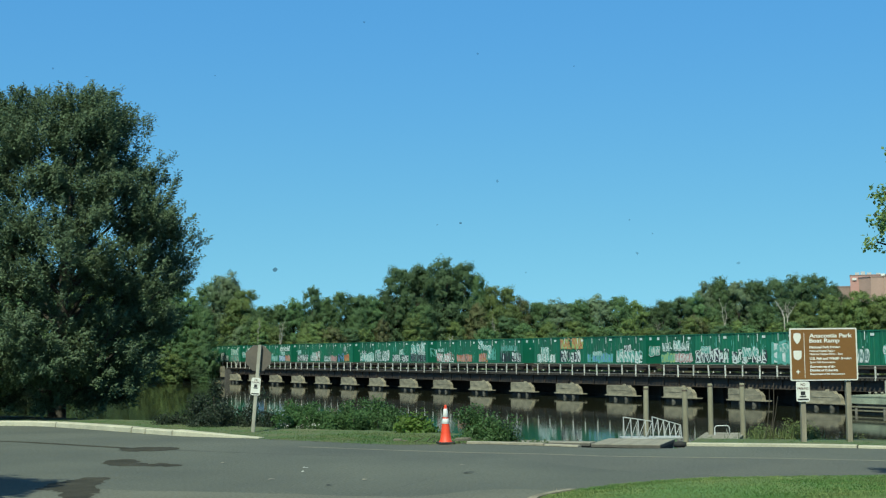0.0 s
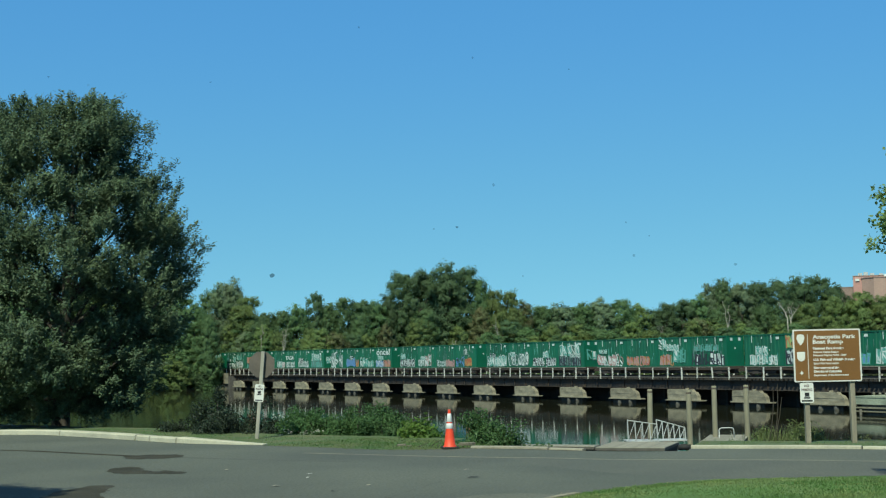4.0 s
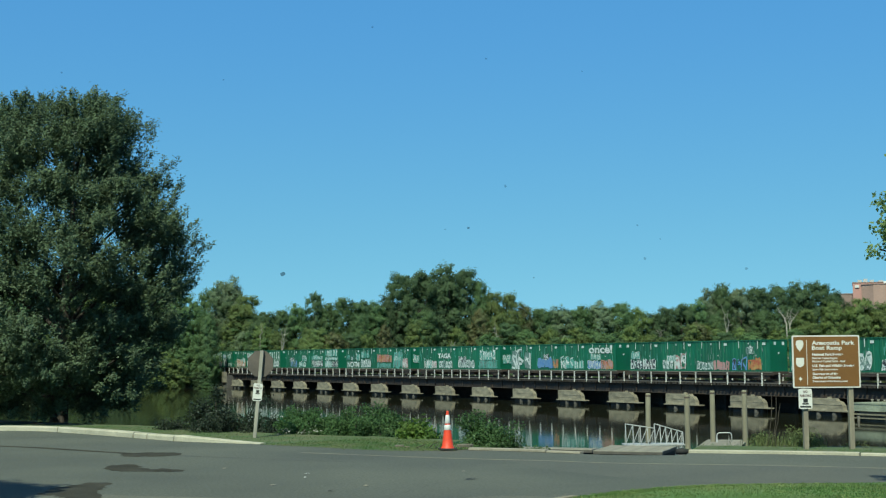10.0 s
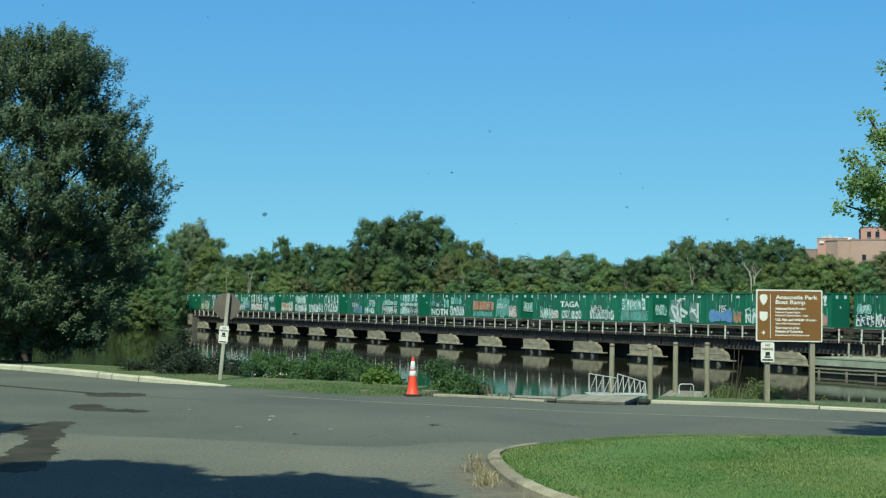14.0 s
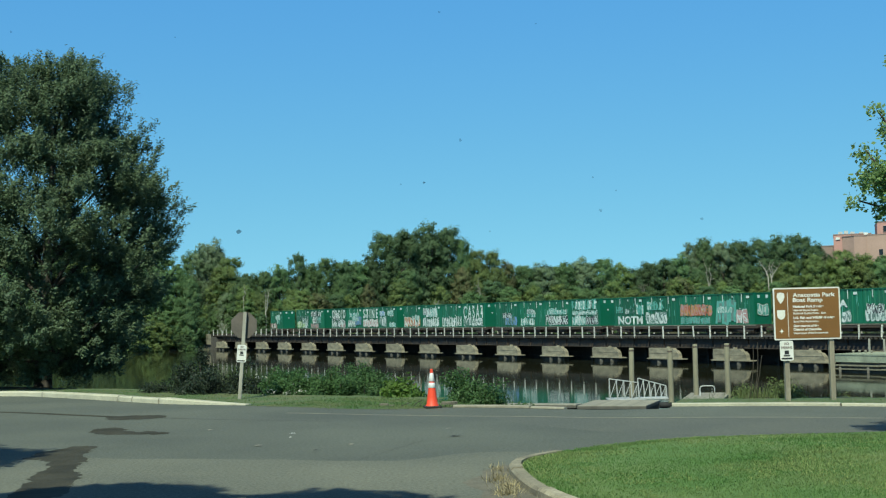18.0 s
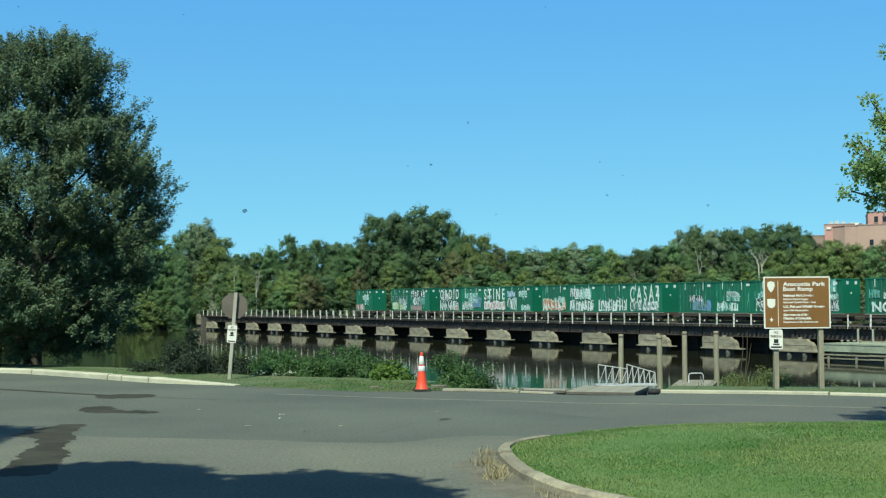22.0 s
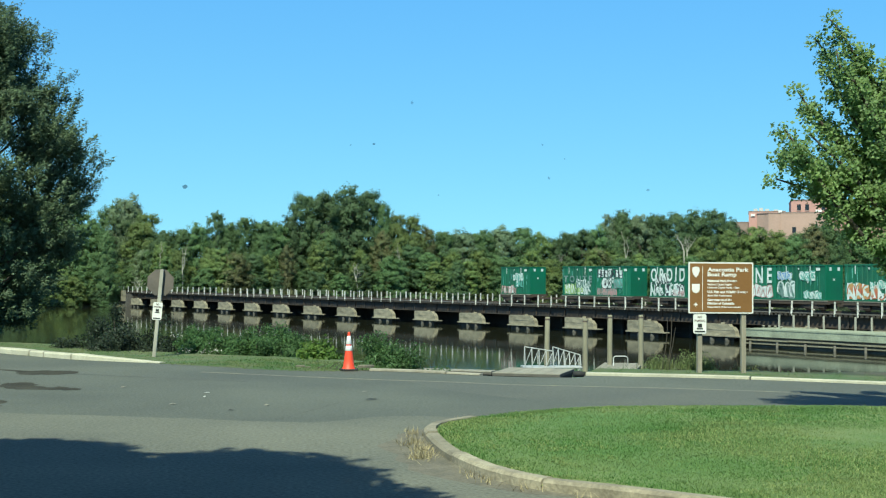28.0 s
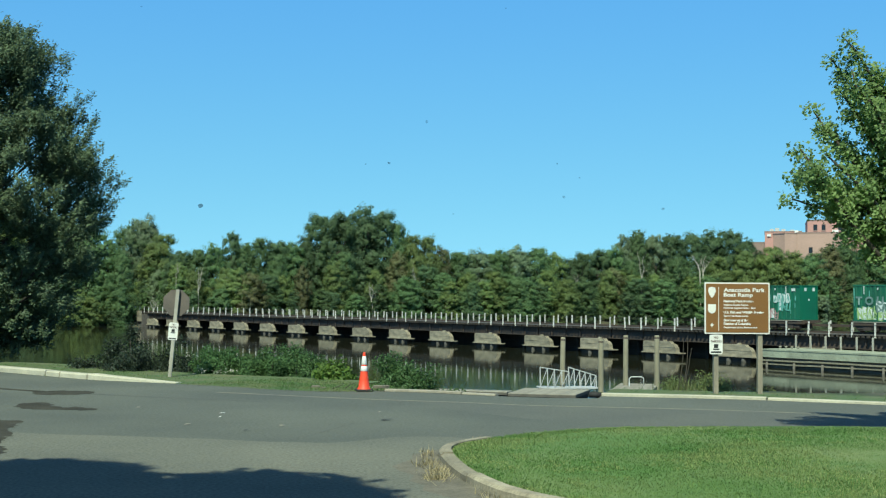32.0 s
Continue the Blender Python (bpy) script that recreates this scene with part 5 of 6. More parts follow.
end_mesh = Build().box(0, 0.06, 0.02, 2.62, 0, BOX_H).box(0.06, 0.11, 0.02, 0.14, 0, BOX_H).box(0.06, 0.11, 2.5, 2.62, 0, BOX_H).box(0.06, 0.1, 0.14, 2.5, BOX_H - 0.1, BOX_H)
end_mesh = end_mesh.mesh("end_panel", DOOR_GREEN)
MARKS = [(1.3, 0.09, 2.68, 0.8), (4.4, 0.09, 2.6, 0.88), (5.2, 0.5, 3.0, 0.28), (2.9, 0.13, 3.1, 0.2), (4.1, 0.12, 1.75, 0.16)]
mark_meshes = [Build().box(x, x + w, -0.046, -0.032, z, z + h).mesh("white_mark", TAG_WHITE) for x, w, z, h in MARKS]
dot_meshes = [Build().box(0.06, 0.072, y, y + w, z, z + w).mesh("white_mark", TAG_WHITE) for y, w, z in ((0.6, 0.34, 3.0), (1.85, 0.36, 3.0), (1.2, 0.2, 2.0))]
wheel_mesh = Build()
wheel_mesh.ring([(0.05, -0.07), (0.4, -0.07), (0.46, -0.05), (0.46, 0.06), (0.49, 0.08), (0.05, 0.08)], 18)
wheel_mesh = wheel_mesh.mesh("wheel", DARK_STEEL, smooth=True)
bogie_mesh = Build().box(-1.3, 1.3, 0.15, 0.3, 0.3, 0.62).box(-0.5, 0.5, 0.1, 0.32, 0.2, 0.75).mesh("bogie", DARK_STEEL)


def lettering(width, high, seed, filled=True):
    """A painted tag nobody can read: swollen shapes with a rim, or bars and hoops in two colours."""
    r = random.Random(seed)
    b = Build()

    def bar(p, q, t, y, slot):
        d = Vector((q[0] - p[0], q[1] - p[1]))
        if d.length < 0.04:
            return
        s = Vector((-d.y, d.x)).normalized() * t
        e = d.normalized() * t * 0.6
        pts = [(p[0] - s.x - e.x, p[1] - s.y - e.y), (q[0] - s.x + e.x, q[1] - s.y + e.y), (q[0] + s.x * r.uniform(0.7, 1.3) + e.x, q[1] + s.y + e.y), (p[0] + s.x - e.x, p[1] + s.y - e.y)]
        b.add([(x, y, z) for x, z in pts], [(0, 1, 2, 3)], slot)

    n = max(2, round(width / (high * r.uniform(0.42, 0.6))))
    style = r.choice(("wild", "filled", "wild", "block", "wild")) if filled else "block"
    for i in range(n):
        x0, w = width * i / n, width / n * r.uniform(0.84, 1.02)
        lift, h = r.uniform(0, 0.08) * high, high * r.uniform(0.8, 1.0)
        slant = r.uniform(-0.08, 0.12) * high
        at = lambda u, v: (x0 + u * w + v * slant, lift + v * h)
        t = high * r.uniform(0.045, 0.08)
        lay = -0.034 - 0.001 * (i % 2)
        if style == "filled":                            # a swollen letter with a darker rim and inner strokes
            cx, cz, ph, k = x0 + w / 2, lift + h / 2, r.random() * 6, 14
            ring = [(cx + w * 0.6 * math.copysign(abs(math.cos(a)) ** 0.5, math.cos(a)) * (1 + 0.14 * math.sin(3 * a + ph) + r.uniform(-0.14, 0.08)),
                     cz + h * 0.5 * math.copysign(abs(math.sin(a)) ** 0.5, math.sin(a)) * (1 + 0.1 * math.cos(2 * a + ph) + r.uniform(-0.16, 0.06))) for a in (2 * math.pi * j / k for j in range(k))]
            b.add([(x, lay, z) for x, z in ring], [tuple(range(k))], 0)
            for j in range(k):
                if r.random() < 0.7:
                    bar(ring[j], ring[(j + 1) % k], t * 0.4, -0.038, 1)
            for _ in range(4):
                bar(at(r.uniform(0.15, 0.85), r.uniform(0.1, 0.4)), at(r.uniform(0.25, 0.75), r.uniform(0.6, 0.9)), t * 0.6, -0.0385, 1)
            continue
        if r.random() < 0.75:                            # faint fill behind the strokes
            b.add([(x, -0.0332, z) for x, z in (at(0.06, 0.03), at(0.95, 0.0), at(0.9, 0.96), at(0.1, 1.0))], [(0, 1, 2, 3)], 1)
        left, right = r.random() < 0.85, r.random() < 0.65
        if left:
            bar(at(0.1, 0.0), at(0.1, 1.0), t * 1.1, lay, 0)
        if right:
            bar(at(0.86, 0.0), at(0.86, r.uniform(0.8, 1.0)), t, lay, 0)
        for v in r.sample((0.03, 0.5, 0.97, 0.27, 0.74), r.randint(1, 3)):
            bar(at(0.12, v), at(r.uniform(0.55, 0.9), v + r.uniform(-0.15, 0.15)), t * 0.85, lay - 0.0004, 0)
        if not (left and right) or style == "wild":
            bar(at(r.uniform(0.05, 0.3), r.uniform(0.5, 1.0)), at(r.uniform(0.65, 0.95), r.uniform(0.0, 0.4)), t, lay - 0.0008, 0)
        if style == "wild":
            arc = [at(0.5 + 0.52 * math.cos(j * 0.7 + i), 0.5 + 0.5 * math.sin(j * 0.7 + i)) for j in range(r.randint(4, 8))]
            for p, q in zip(arc, arc[1:]):
                bar(p, q, t * 0.6, -0.0375, 1)
    return b


def dribbles(seed, width):
    """Faded runs and smears of old paint."""
    r = random.Random(seed)
    b = Build()
    for _ in range(r.randint(8, 18)):
        x, z, w, h = r.uniform(0, width), r.uniform(0.15, 2.4), r.uniform(0.03, 0.12), r.uniform(0.3, 1.3)
        b.add([(x, -0.0335, z), (x + w, -0.0335, z + 0.1), (x + w * 0.8, -0.0335, min(z + h, 3.3)), (x - w * 0.2, -0.0335, min(z + h * 0.8, 3.3))], [(0, 1, 2, 3)])
    return b


WORDS = {(2, 0): ("O R O I D", 1.85, 1.5, 0.3, 5.5), (2, 2): ("S T I N E", 1.75, 1.6, 0.3, 5.5), (3, 3): ("C A S A 4", 1.35, 1.95, 0.3, 5.6), (1, 0): ("T O U T E", 1.65, 0.8, 0.35, 5.4),
         (7, 3): ("once!", 2.3, 1.05, 0.5, 5.2), (5, 0): ("NOTM", 0.2, 1.0, 0.95, 4.9), (6, 1): ("TAGA", 1.75, 0.75, 0.2, 4.2)}
W, K, G, T, P, B, L, R = TAG_WHITE, TAG_BLACK, TAG_GREY, TAG_TEAL, TAG_PINK, TAG_BLUE, TAG_LIME, TAG_RED
TAGS = {(0, 0): [(0.2, 0.1, 3.2, 1.0, P, W), (3.4, 0.9, 1.6, 1.3, T, W)], (1, 0): [(0.6, 0.15, 3.6, 1.3, L, W), (4.3, 0.15, 1.2, 1.2, W, G)],
        (1, 1): [(0.4, 2.2, 4.6, 1.1, K, W), (1.3, 0.9, 1.8, 1.4, W, K), (0.4, 0.1, 3.6, 0.8, P, G), (3.4, 0.9, 1.6, 1.2, G, T)],
        (2, 0): [(0.2, 0.15, 5.6, 1.5, W, K), (3.9, 0.1, 1.8, 0.7, P, W)], (2, 1): [(0.5, 0.2, 3.0, 1.3, W, G), (3.4, 0.4, 2.4, 1.9, B, G), (1.2, 1.9, 3.6, 0.9, T, W)],
        (2, 2): [(0.3, 0.15, 5.6, 1.4, W, P)], (2, 3): [(0.2, 2.0, 1.9, 1.0, B, W), (0.2, 0.15, 2.4, 1.8, G, W), (3.6, 0.15, 2.3, 0.8, W, T)],
        (3, 0): [(0.4, 0.15, 5.4, 1.6, W, R)], (3, 1): [(0.3, 0.15, 5.2, 1.4, W, G), (1.4, 1.7, 3.6, 1.4, W, T)], (3, 2): [(0.2, 0.15, 5.8, 1.5, W, G)], (3, 3): [(0.3, 0.15, 5.5, 1.3, G, W)]}
MORE = {(4, 0): [(2.6, 0.2, 3.2, 1.4, G, B)], (4, 1): [(0.4, 0.2, 3.4, 1.0, W, T), (2.0, 1.3, 2.2, 1.1, T, W)], (4, 2): [(0.3, 0.2, 5.4, 1.3, W, K), (0.6, 1.6, 4.6, 0.7, T, W)],
        (4, 3): [(0.2, 2.2, 5.4, 1.3, T, W), (0.2, 1.5, 5.6, 0.6, W, T), (0.2, 0.15, 3.0, 1.2, W, T), (3.3, 0.15, 2.6, 1.2, K, W)],
        (5, 0): [(0.6, 1.6, 1.4, 0.9, T, G), (4.6, 1.4, 1.5, 1.3, T, W)], (5, 1): [(0.2, 0.15, 4.0, 1.5, G, W), (0.4, 1.9, 3.2, 1.1, T, W)], (5, 2): [(0.3, 1.1, 5.6, 1.4, R, P), (0.3, 0.15, 5.2, 0.8, T, G)],
        (5, 3): [(0.1, 0.2, 3.3, 2.8, T, G), (3.5, 0.1, 2.1, 1.6, W, P)], (6, 0): [(2.0, 0.15, 2.6, 1.5, W, T), (4.5, 0.15, 1.7, 1.2, P, W)],
        (6, 1): [(0.5, 0.15, 4.4, 1.2, G, W)], (6, 2): [(0.4, 0.15, 4.8, 1.4, W, G)], (6, 3): [(0.5, 1.4, 4.6, 1.5, T, W), (0.3, 0.15, 5.4, 1.3, T, G)],
        (7, 0): [(0.3, 0.15, 5.2, 2.9, W, G)], (7, 1): [(0.9, 0.2, 3.6, 1.6, B, B), (4.7, 0.2, 1.2, 1.3, R, G)], (7, 2): [(0.3, 0.2, 3.0, 1.6, W, T), (3.4, 0.2, 2.2, 1.1, T, W)],
        (7, 3): [(0.2, 0.15, 3.0, 1.2, B, W), (3.2, 0.15, 2.6, 1.2, P, R), (1.0, 1.4, 2.2, 0.8, T, W)]}
TAGS.update(MORE)
MORE = {(8, 0): [(0.3, 0.2, 5.0, 1.2, W, K)], (8, 1): [(2.6, 0.2, 2.2, 1.9, W, P), (0.4, 0.2, 2.0, 1.2, G, W)], (8, 2): [(0.3, 0.15, 3.0, 1.0, G, W), (3.4, 0.15, 2.6, 1.1, P, P)],
        (8, 3): [(0.2, 0.15, 2.4, 1.4, B, K), (2.9, 0.2, 2.2, 1.3, R, R)], (9, 0): [(0.4, 0.15, 5.4, 1.5, W, T)], (9, 1): [(0.1, 0.2, 5.2, 1.9, G, W)], (9, 2): [(0.2, 0.15, 5.8, 1.2, W, K)],
        (9, 3): [(0.6, 1.5, 4.8, 1.7, W, T), (0.5, 0.15, 5.2, 1.3, K, G)], (10, 0): [(0.2, 0.15, 5.6, 1.4, W, P)], (10, 1): [(0.2, 0.15, 4.6, 1.2, P, R)],
        (10, 2): [(0.4, 0.15, 2.8, 1.3, R, P), (0.3, 2.2, 1.6, 1.4, W, T), (3.0, 0.5, 2.4, 1.9, T, W)], (10, 3): [(0.2, 0.15, 5.8, 1.5, K, W), (0.6, 1.8, 4.4, 0.8, T, G)],
        (11, 0): [(1.0, 0.15, 4.4, 1.2, W, T)], (11, 1): [(0.4, 2.0, 5.2, 1.6, R, L), (0.3, 0.15, 4.8, 1.6, K, W)], (11, 2): [(0.3, 0.15, 5.6, 1.2, T, B)], (11, 3): [(0.3, 0.15, 5.4, 1.6, W, T)],
        (12, 0): [(0.2, 0.15, 2.6, 1.2, L, T), (2.8, 0.15, 3.2, 1.2, P, W), (0.5, 1.6, 5.0, 1.1, W, G)], (12, 1): [(0.2, 0.2, 5.8, 1.6, W, K)], (12, 2): [(0.3, 0.2, 5.6, 1.5, W, K)], (12, 3): [(0.3, 0.15, 5.2, 2.6, T, W)]}
TAGS.update(MORE)


def railcar(index, bays, length):
    root = thing("railway_car", BRIDGE @ pose(0, 2.26, 0), "flat railway car with green graffitied ribbed containers", "train car", "cars of the train")
    base = -0.12
    long = bays * BAY + 0.5                             # the flat car reaches a little past its containers
    b = Build().box(-0.3, long, 0.1, 2.5, base - 0.3, base).box(-0.3, long, 0.0, 0.1, base - 0.42, base - 0.02)
    part("underframe", b, [DARK_STEEL], root)
    part("side_sill", Build().box(0.0, long - 0.2, -0.06, 0.0, base - 0.1, base - 0.03), OLD_BOARD, root)
    part("centre_sill", Build().box(0.2, long - 0.3, 1.0, 1.6, base - 0.85, base - 0.3), DARK_STEEL, root)
    part("coupler", Build().box(long, length + 0.1, 1.2, 1.4, base - 0.62, base - 0.38), DARK_STEEL, root)
    for k in range(bays):
        part("brake_gear", Build().box(k * BAY + 3.0, k * BAY + 4.6, 0.35, 0.9, base - 0.8, base - 0.35), DARK_STEEL, root)
    for cx in (1.6, bays * BAY - 1.6):
        truck = part("bogie", bogie_mesh, None, root, at=pose(cx, 0, RAIL_Z))
        for dx in (-0.9, 0.9):
            part("wheel", wheel_mesh, None, truck, at=pose(dx, 0.5, 0.47, 90))
    r = random.Random(index * 31 + 5)
    for i in range(bays):
        box = part("container", box_mesh, None, root, "green ribbed steel container", at=pose(i * BAY, 0, base))
        part("top_rail", rail_top, None, box)
        part("bottom_rail", rail_low, None, box)
        for me in mark_meshes:
            part("white_mark", me, None, box)
        spec = TAGS.get((index, i)) or [(r.uniform(0.2, 1.0), 0.15, r.uniform(3.4, 5.0), r.uniform(1.0, 1.6), *r.choice(((W, K), (G, W), (T, W), (W, T))))]
        for k, (x, z, w, h, m0, m1) in enumerate(spec):
            tagged(part("painted_tag", lettering(w, h, index * 97 + i * 13 + k, m0 is not T), (m0, m1), box, "spray-painted tag", at=pose(x, -0.003 * k, z)), kind="stuff")
        if r.random() < 0.65:
            w, h = r.uniform(1.2, 2.6), r.uniform(0.6, 1.1)
            tagged(part("painted_tag", lettering(w, h, index * 7 + i + 900), r.choice(((W, T), (T, W), (G, W), (W, K))), box, "spray-painted tag", at=pose(r.uniform(0.3, 3.2), -0.012, r.uniform(0.9, 2.0))), kind="stuff")
        tagged(part("paint_run", dribbles(index * 41 + i, 5.8), r.choice((T, G, T)), box), kind="stuff")
        word = WORDS.get((index, i))
        if word:
            me = word_mesh(word[0], word[2] * 1.38, TAG_GREY if index == 1 else TAG_WHITE, word[4], 0.045)
            part("painted_word", me, None, box, "large white spray-painted letters", at=pose(word[3], -0.05, word[1]))
    e = part("end_panel", end_mesh, None, root, "smooth green container end", at=pose(bays * BAY - 0.06, 0, base))
    for me in dot_meshes:
        part("white_mark", me, None, e)
    if index in (5, 6, 9, 11):
        tagged(part("painted_tag", lettering(1.7, 1.4, index * 11 + 7), (T, W), e, "spray-painted tag", at=pose(0.1, 0.5, 0.9, 0, 0, 90)), kind="stuff")
    return root


SPEED, TAIL_28 = 10.65, -139.9
TRAIN = [(railcar(0, 1, 12.6), 0.4), (railcar(1, 2, 15.7), 13.4), (railcar(2, 4, 27.6), 29.3)]
TRAIN += [(railcar(i, 4, 28.1), 57.0 + 28.3 * (i - 3)) for i in range(3, 15)]


# ---------------------------------------------------------------- floating docks off the ramp
def dock(name, at, size, label, planks):
    root = thing(name, at, label, "dock", "floating docks")
    w, d = size
    part("float", Build().box(0.1, w - 0.1, 0.1, d - 0.1, -0.62, -0.16), RUBBER, root)
    part("fascia", Build().box(0, w, 0, 0.07, -0.15, 0.0).box(0, w, d - 0.07, d, -0.15, 0.0).box(0, 0.07, 0.07, d - 0.07, -0.15, 0).box(w - 0.07, w, 0.07, d - 0.07, -0.15, 0), DOCK_SIDE, root)
    step = w / planks
    plank = Build().box(0.006, step - 0.006, 0.0, d, 0.0, 0.04).mesh("plank", OLD_BOARD)
    for i in range(planks):
        part("plank", plank, None, root, at=pose(i * step, 0, rr.uniform(0, 0.006)))
    return root


dock("floating_dock", pose(-0.4, 83.2, -4.0, 0, 0, -22), (10.2, 1.3), "long grey floating dock beside the boat ramp", 52)
dock("floating_dock", pose(9.0, 78.4, -3.99, 0, 0, -20), (4.2, 5.0), "square grey floating dock below the gangway", 24)
dock("floating_dock", pose(15.25, 79.0, -3.95, 0, 0, -16.8), (2.6, 8.8), "grey floating dock reaching out between the piles", 18)
for x, y, top in ((13.45, 85, -0.72), (15.45, 82.2, -0.75), (17.7, 85.2, -0.58), (19.75, 85, -0.56)):
    root = thing("mooring_pile", pose(x, y, 0, rr.uniform(-0.5, 0.5), rr.uniform(-0.6, 0.9), 0), "tall weathered grey-brown wooden mooring pile", "pile", "mooring piles")
    part("shaft", Build().tube([(0, 0, -7), (0, 0, -3), (0, 0, top - 0.05), (0, 0, top)], [0.19, 0.175, 0.165, 0.14], 12), PILE_WOOD, root, smooth=True)
    part("band", Build().tube([(0, 0, top - 0.22), (0, 0, top - 0.12)], 0.175, 12), DARK_STEEL, root, smooth=True)
gang = thing("gangway", pose(11.72, 84.0, -4.0), "sloping aluminium gangway with truss railings", "gangway")
part("walk_deck", Build().box(0, 3.9, 0, 1.5, -0.06, 0.02), ALUMINIUM, gang)
for y, x0, x1, k, a0, a1 in ((0.0, 0.05, 1.95, 4, 1.34, 1.05), (0.8, 2.05, 3.9, 5, 1.3, 0.76)):
    top = lambda x: a0 + (a1 - a0) * (x - x0) / (x1 - x0)
    side = part("railing", Build().tube([(x0, y, top(x0)), (x1, y, top(x1))], 0.032, 6), ALUMINIUM, gang)
    part("bottom_chord", Build().tube([(x0, y, 0.0), (x1, y, -0.12)], 0.028, 6), ALUMINIUM, side)
    for i in range(k + 1):
        x = x0 + (x1 - x0) * i / k
        part("upright", Build().tube([(x + 0.05, y, -0.1), (x, y, top(x))], 0.036, 6), ALUMINIUM, side)
        if i < k:
            x2 = x + (x1 - x0) / k
            part("brace", Build().tube([(x, y, 0.0), (x2, y, top(x2))], 0.022, 6), ALUMINIUM, side)
hoop = Build().tube([(0, 0, 0), (0, 0, 0.48), (0.06, 0, 0.58), (0.16, 0, 0.62), (0.8, 0, 0.62), (0.9, 0, 0.58), (0.96, 0, 0.48), (0.96, 0, 0)], 0.035, 8)
tagged(part("dock_ladder_rail", hoop, ALUMINIUM, smooth=True, at=pose(17.75, 84.3, -3.91)), "bent metal ladder rail standing on the dock", "rail")
b = Build()
b.tube([(0.0, 0, 0), (0.35, 0, 0.02), (0.75, 0, 0)], [0.17, 0.2, 0.17], 10)
tagged(part("fender_float", b, RUBBER, smooth=True, at=pose(13.95, 78.2, -4.04)), "black rubber fender at the dock's corner", "fender")


# ---------------------------------------------------------------- signs and cone
def plate(w, h, d=0.006, r=0.03, y=0.0):
    """An upright sheet with rounded corners, facing -y, its lower left corner at the origin."""
    out = []
    for cx, cz, a in ((w - r, r, -90), (w - r, h - r, 0), (r, h - r, 90), (r, r, 180)):
        out += [(cx + r * math.cos(radians(a + k * 30)), cz + r * math.sin(radians(a + k * 30))) for k in range(4)]
    n = len(out)
    return Build().add([(x, y, z) for x, z in out] + [(x, y + d, z) for x, z in out],
                       [tuple(range(n)), tuple(reversed(range(n, 2 * n)))] + [(i, n + i, n + (i + 1) % n, (i + 1) % n) for i in range(n)])


def shape(points, y=0.0):
    return Build().add([(x, y, z) for x, z in points], [tuple(range(len(points)))])


def no_parking(parent, at, w, h):
    p = part("no_parking_plate", plate(w, h), WHITE, parent, "small white no-parking plate with black and red print", at=at)
    k = w / 0.3
    part("word", word_mesh("NO", 0.075 * k, SIGN_RED, 0.1 * k, 0.0015), None, p, at=pose(0.1 * k, 0, h - 0.09 * k))
    part("word", word_mesh("PARKING", 0.075 * k, SIGN_RED, 0.24 * k, 0.0015), None, p, at=pose(0.03 * k, 0, h - 0.175 * k))
    part("mark", Build().box(0.1 * k, 0.2 * k, -0.004, -0.002, h - 0.3 * k, h - 0.215 * k), SIGN_BLACK, p)
    part("mark", Build().box(0.08 * k, 0.22 * k, -0.004, -0.002, h - 0.345 * k, h - 0.315 * k), SIGN_BLACK, p)
    part("mark", Build().box(0.03 * k, 0.27 * k, -0.004, -0.002, 0.03 * k, 0.065 * k), SIGN_BLACK, p)
    return p


stop = thing("stop_sign", pose(-4.085, 28.05, 0, 0, 4.6, 0), "stop sign seen from behind on a leaning grey post", "sign")
part("post", Build().box(-0.036, 0.036, -0.042, 0.042, -0.3, 1.89), STAKE, stop, "weathered grey square wooden post")
octa = [(0.278 / math.cos(radians(22.5)) * math.cos(radians(22.5 + 45 * i)), 0.278 / math.cos(radians(22.5)) * math.sin(radians(22.5 + 45 * i))) for i in range(8)]
b = Build().add([(x, 0.055, z) for x, z in octa] + [(x, 0.06, z) for x, z in octa],
                [tuple(range(8)), tuple(reversed(range(8, 16)))] + [(i, 8 + i, 8 + (i + 1) % 8, (i + 1) % 8) for i in range(8)])
part("sign_sheet", b, SIGN_BACK, stop, "dull brown-grey back of the octagonal sheet", at=pose(-0.02, 0, 1.6, 0, -3, 0))
no_parking(stop, pose(-0.115, -0.05, 0.8), 0.2, 0.375)

park = thing("park_sign", pose(6.335, 23.43, 0), "brown park sign with white lettering on two wooden posts", "sign")
SW, SH, SZ = 1.225, 0.95, 1.108
for x in (0.225, 1.055):
    part("post", Build().box(x - 0.042, x + 0.042, 0.03, 0.13, -0.3, SZ + 0.95), SIGN_POST, park, "weathered wooden post")
part("border", plate(SW, SH, 0.025, 0.02), WHITE, park, "white border", at=pose(0, 0, SZ))
panel = part("panel", plate(SW - 0.05, SH - 0.05, 0.004, 0.015), BROWN, park, "brown panel", at=pose(0.025, -0.005, SZ + 0.025))
part("divider", Build().box(0.232, 0.241, -0.004, -0.001, 0.03, 0.84), WHITE, panel)
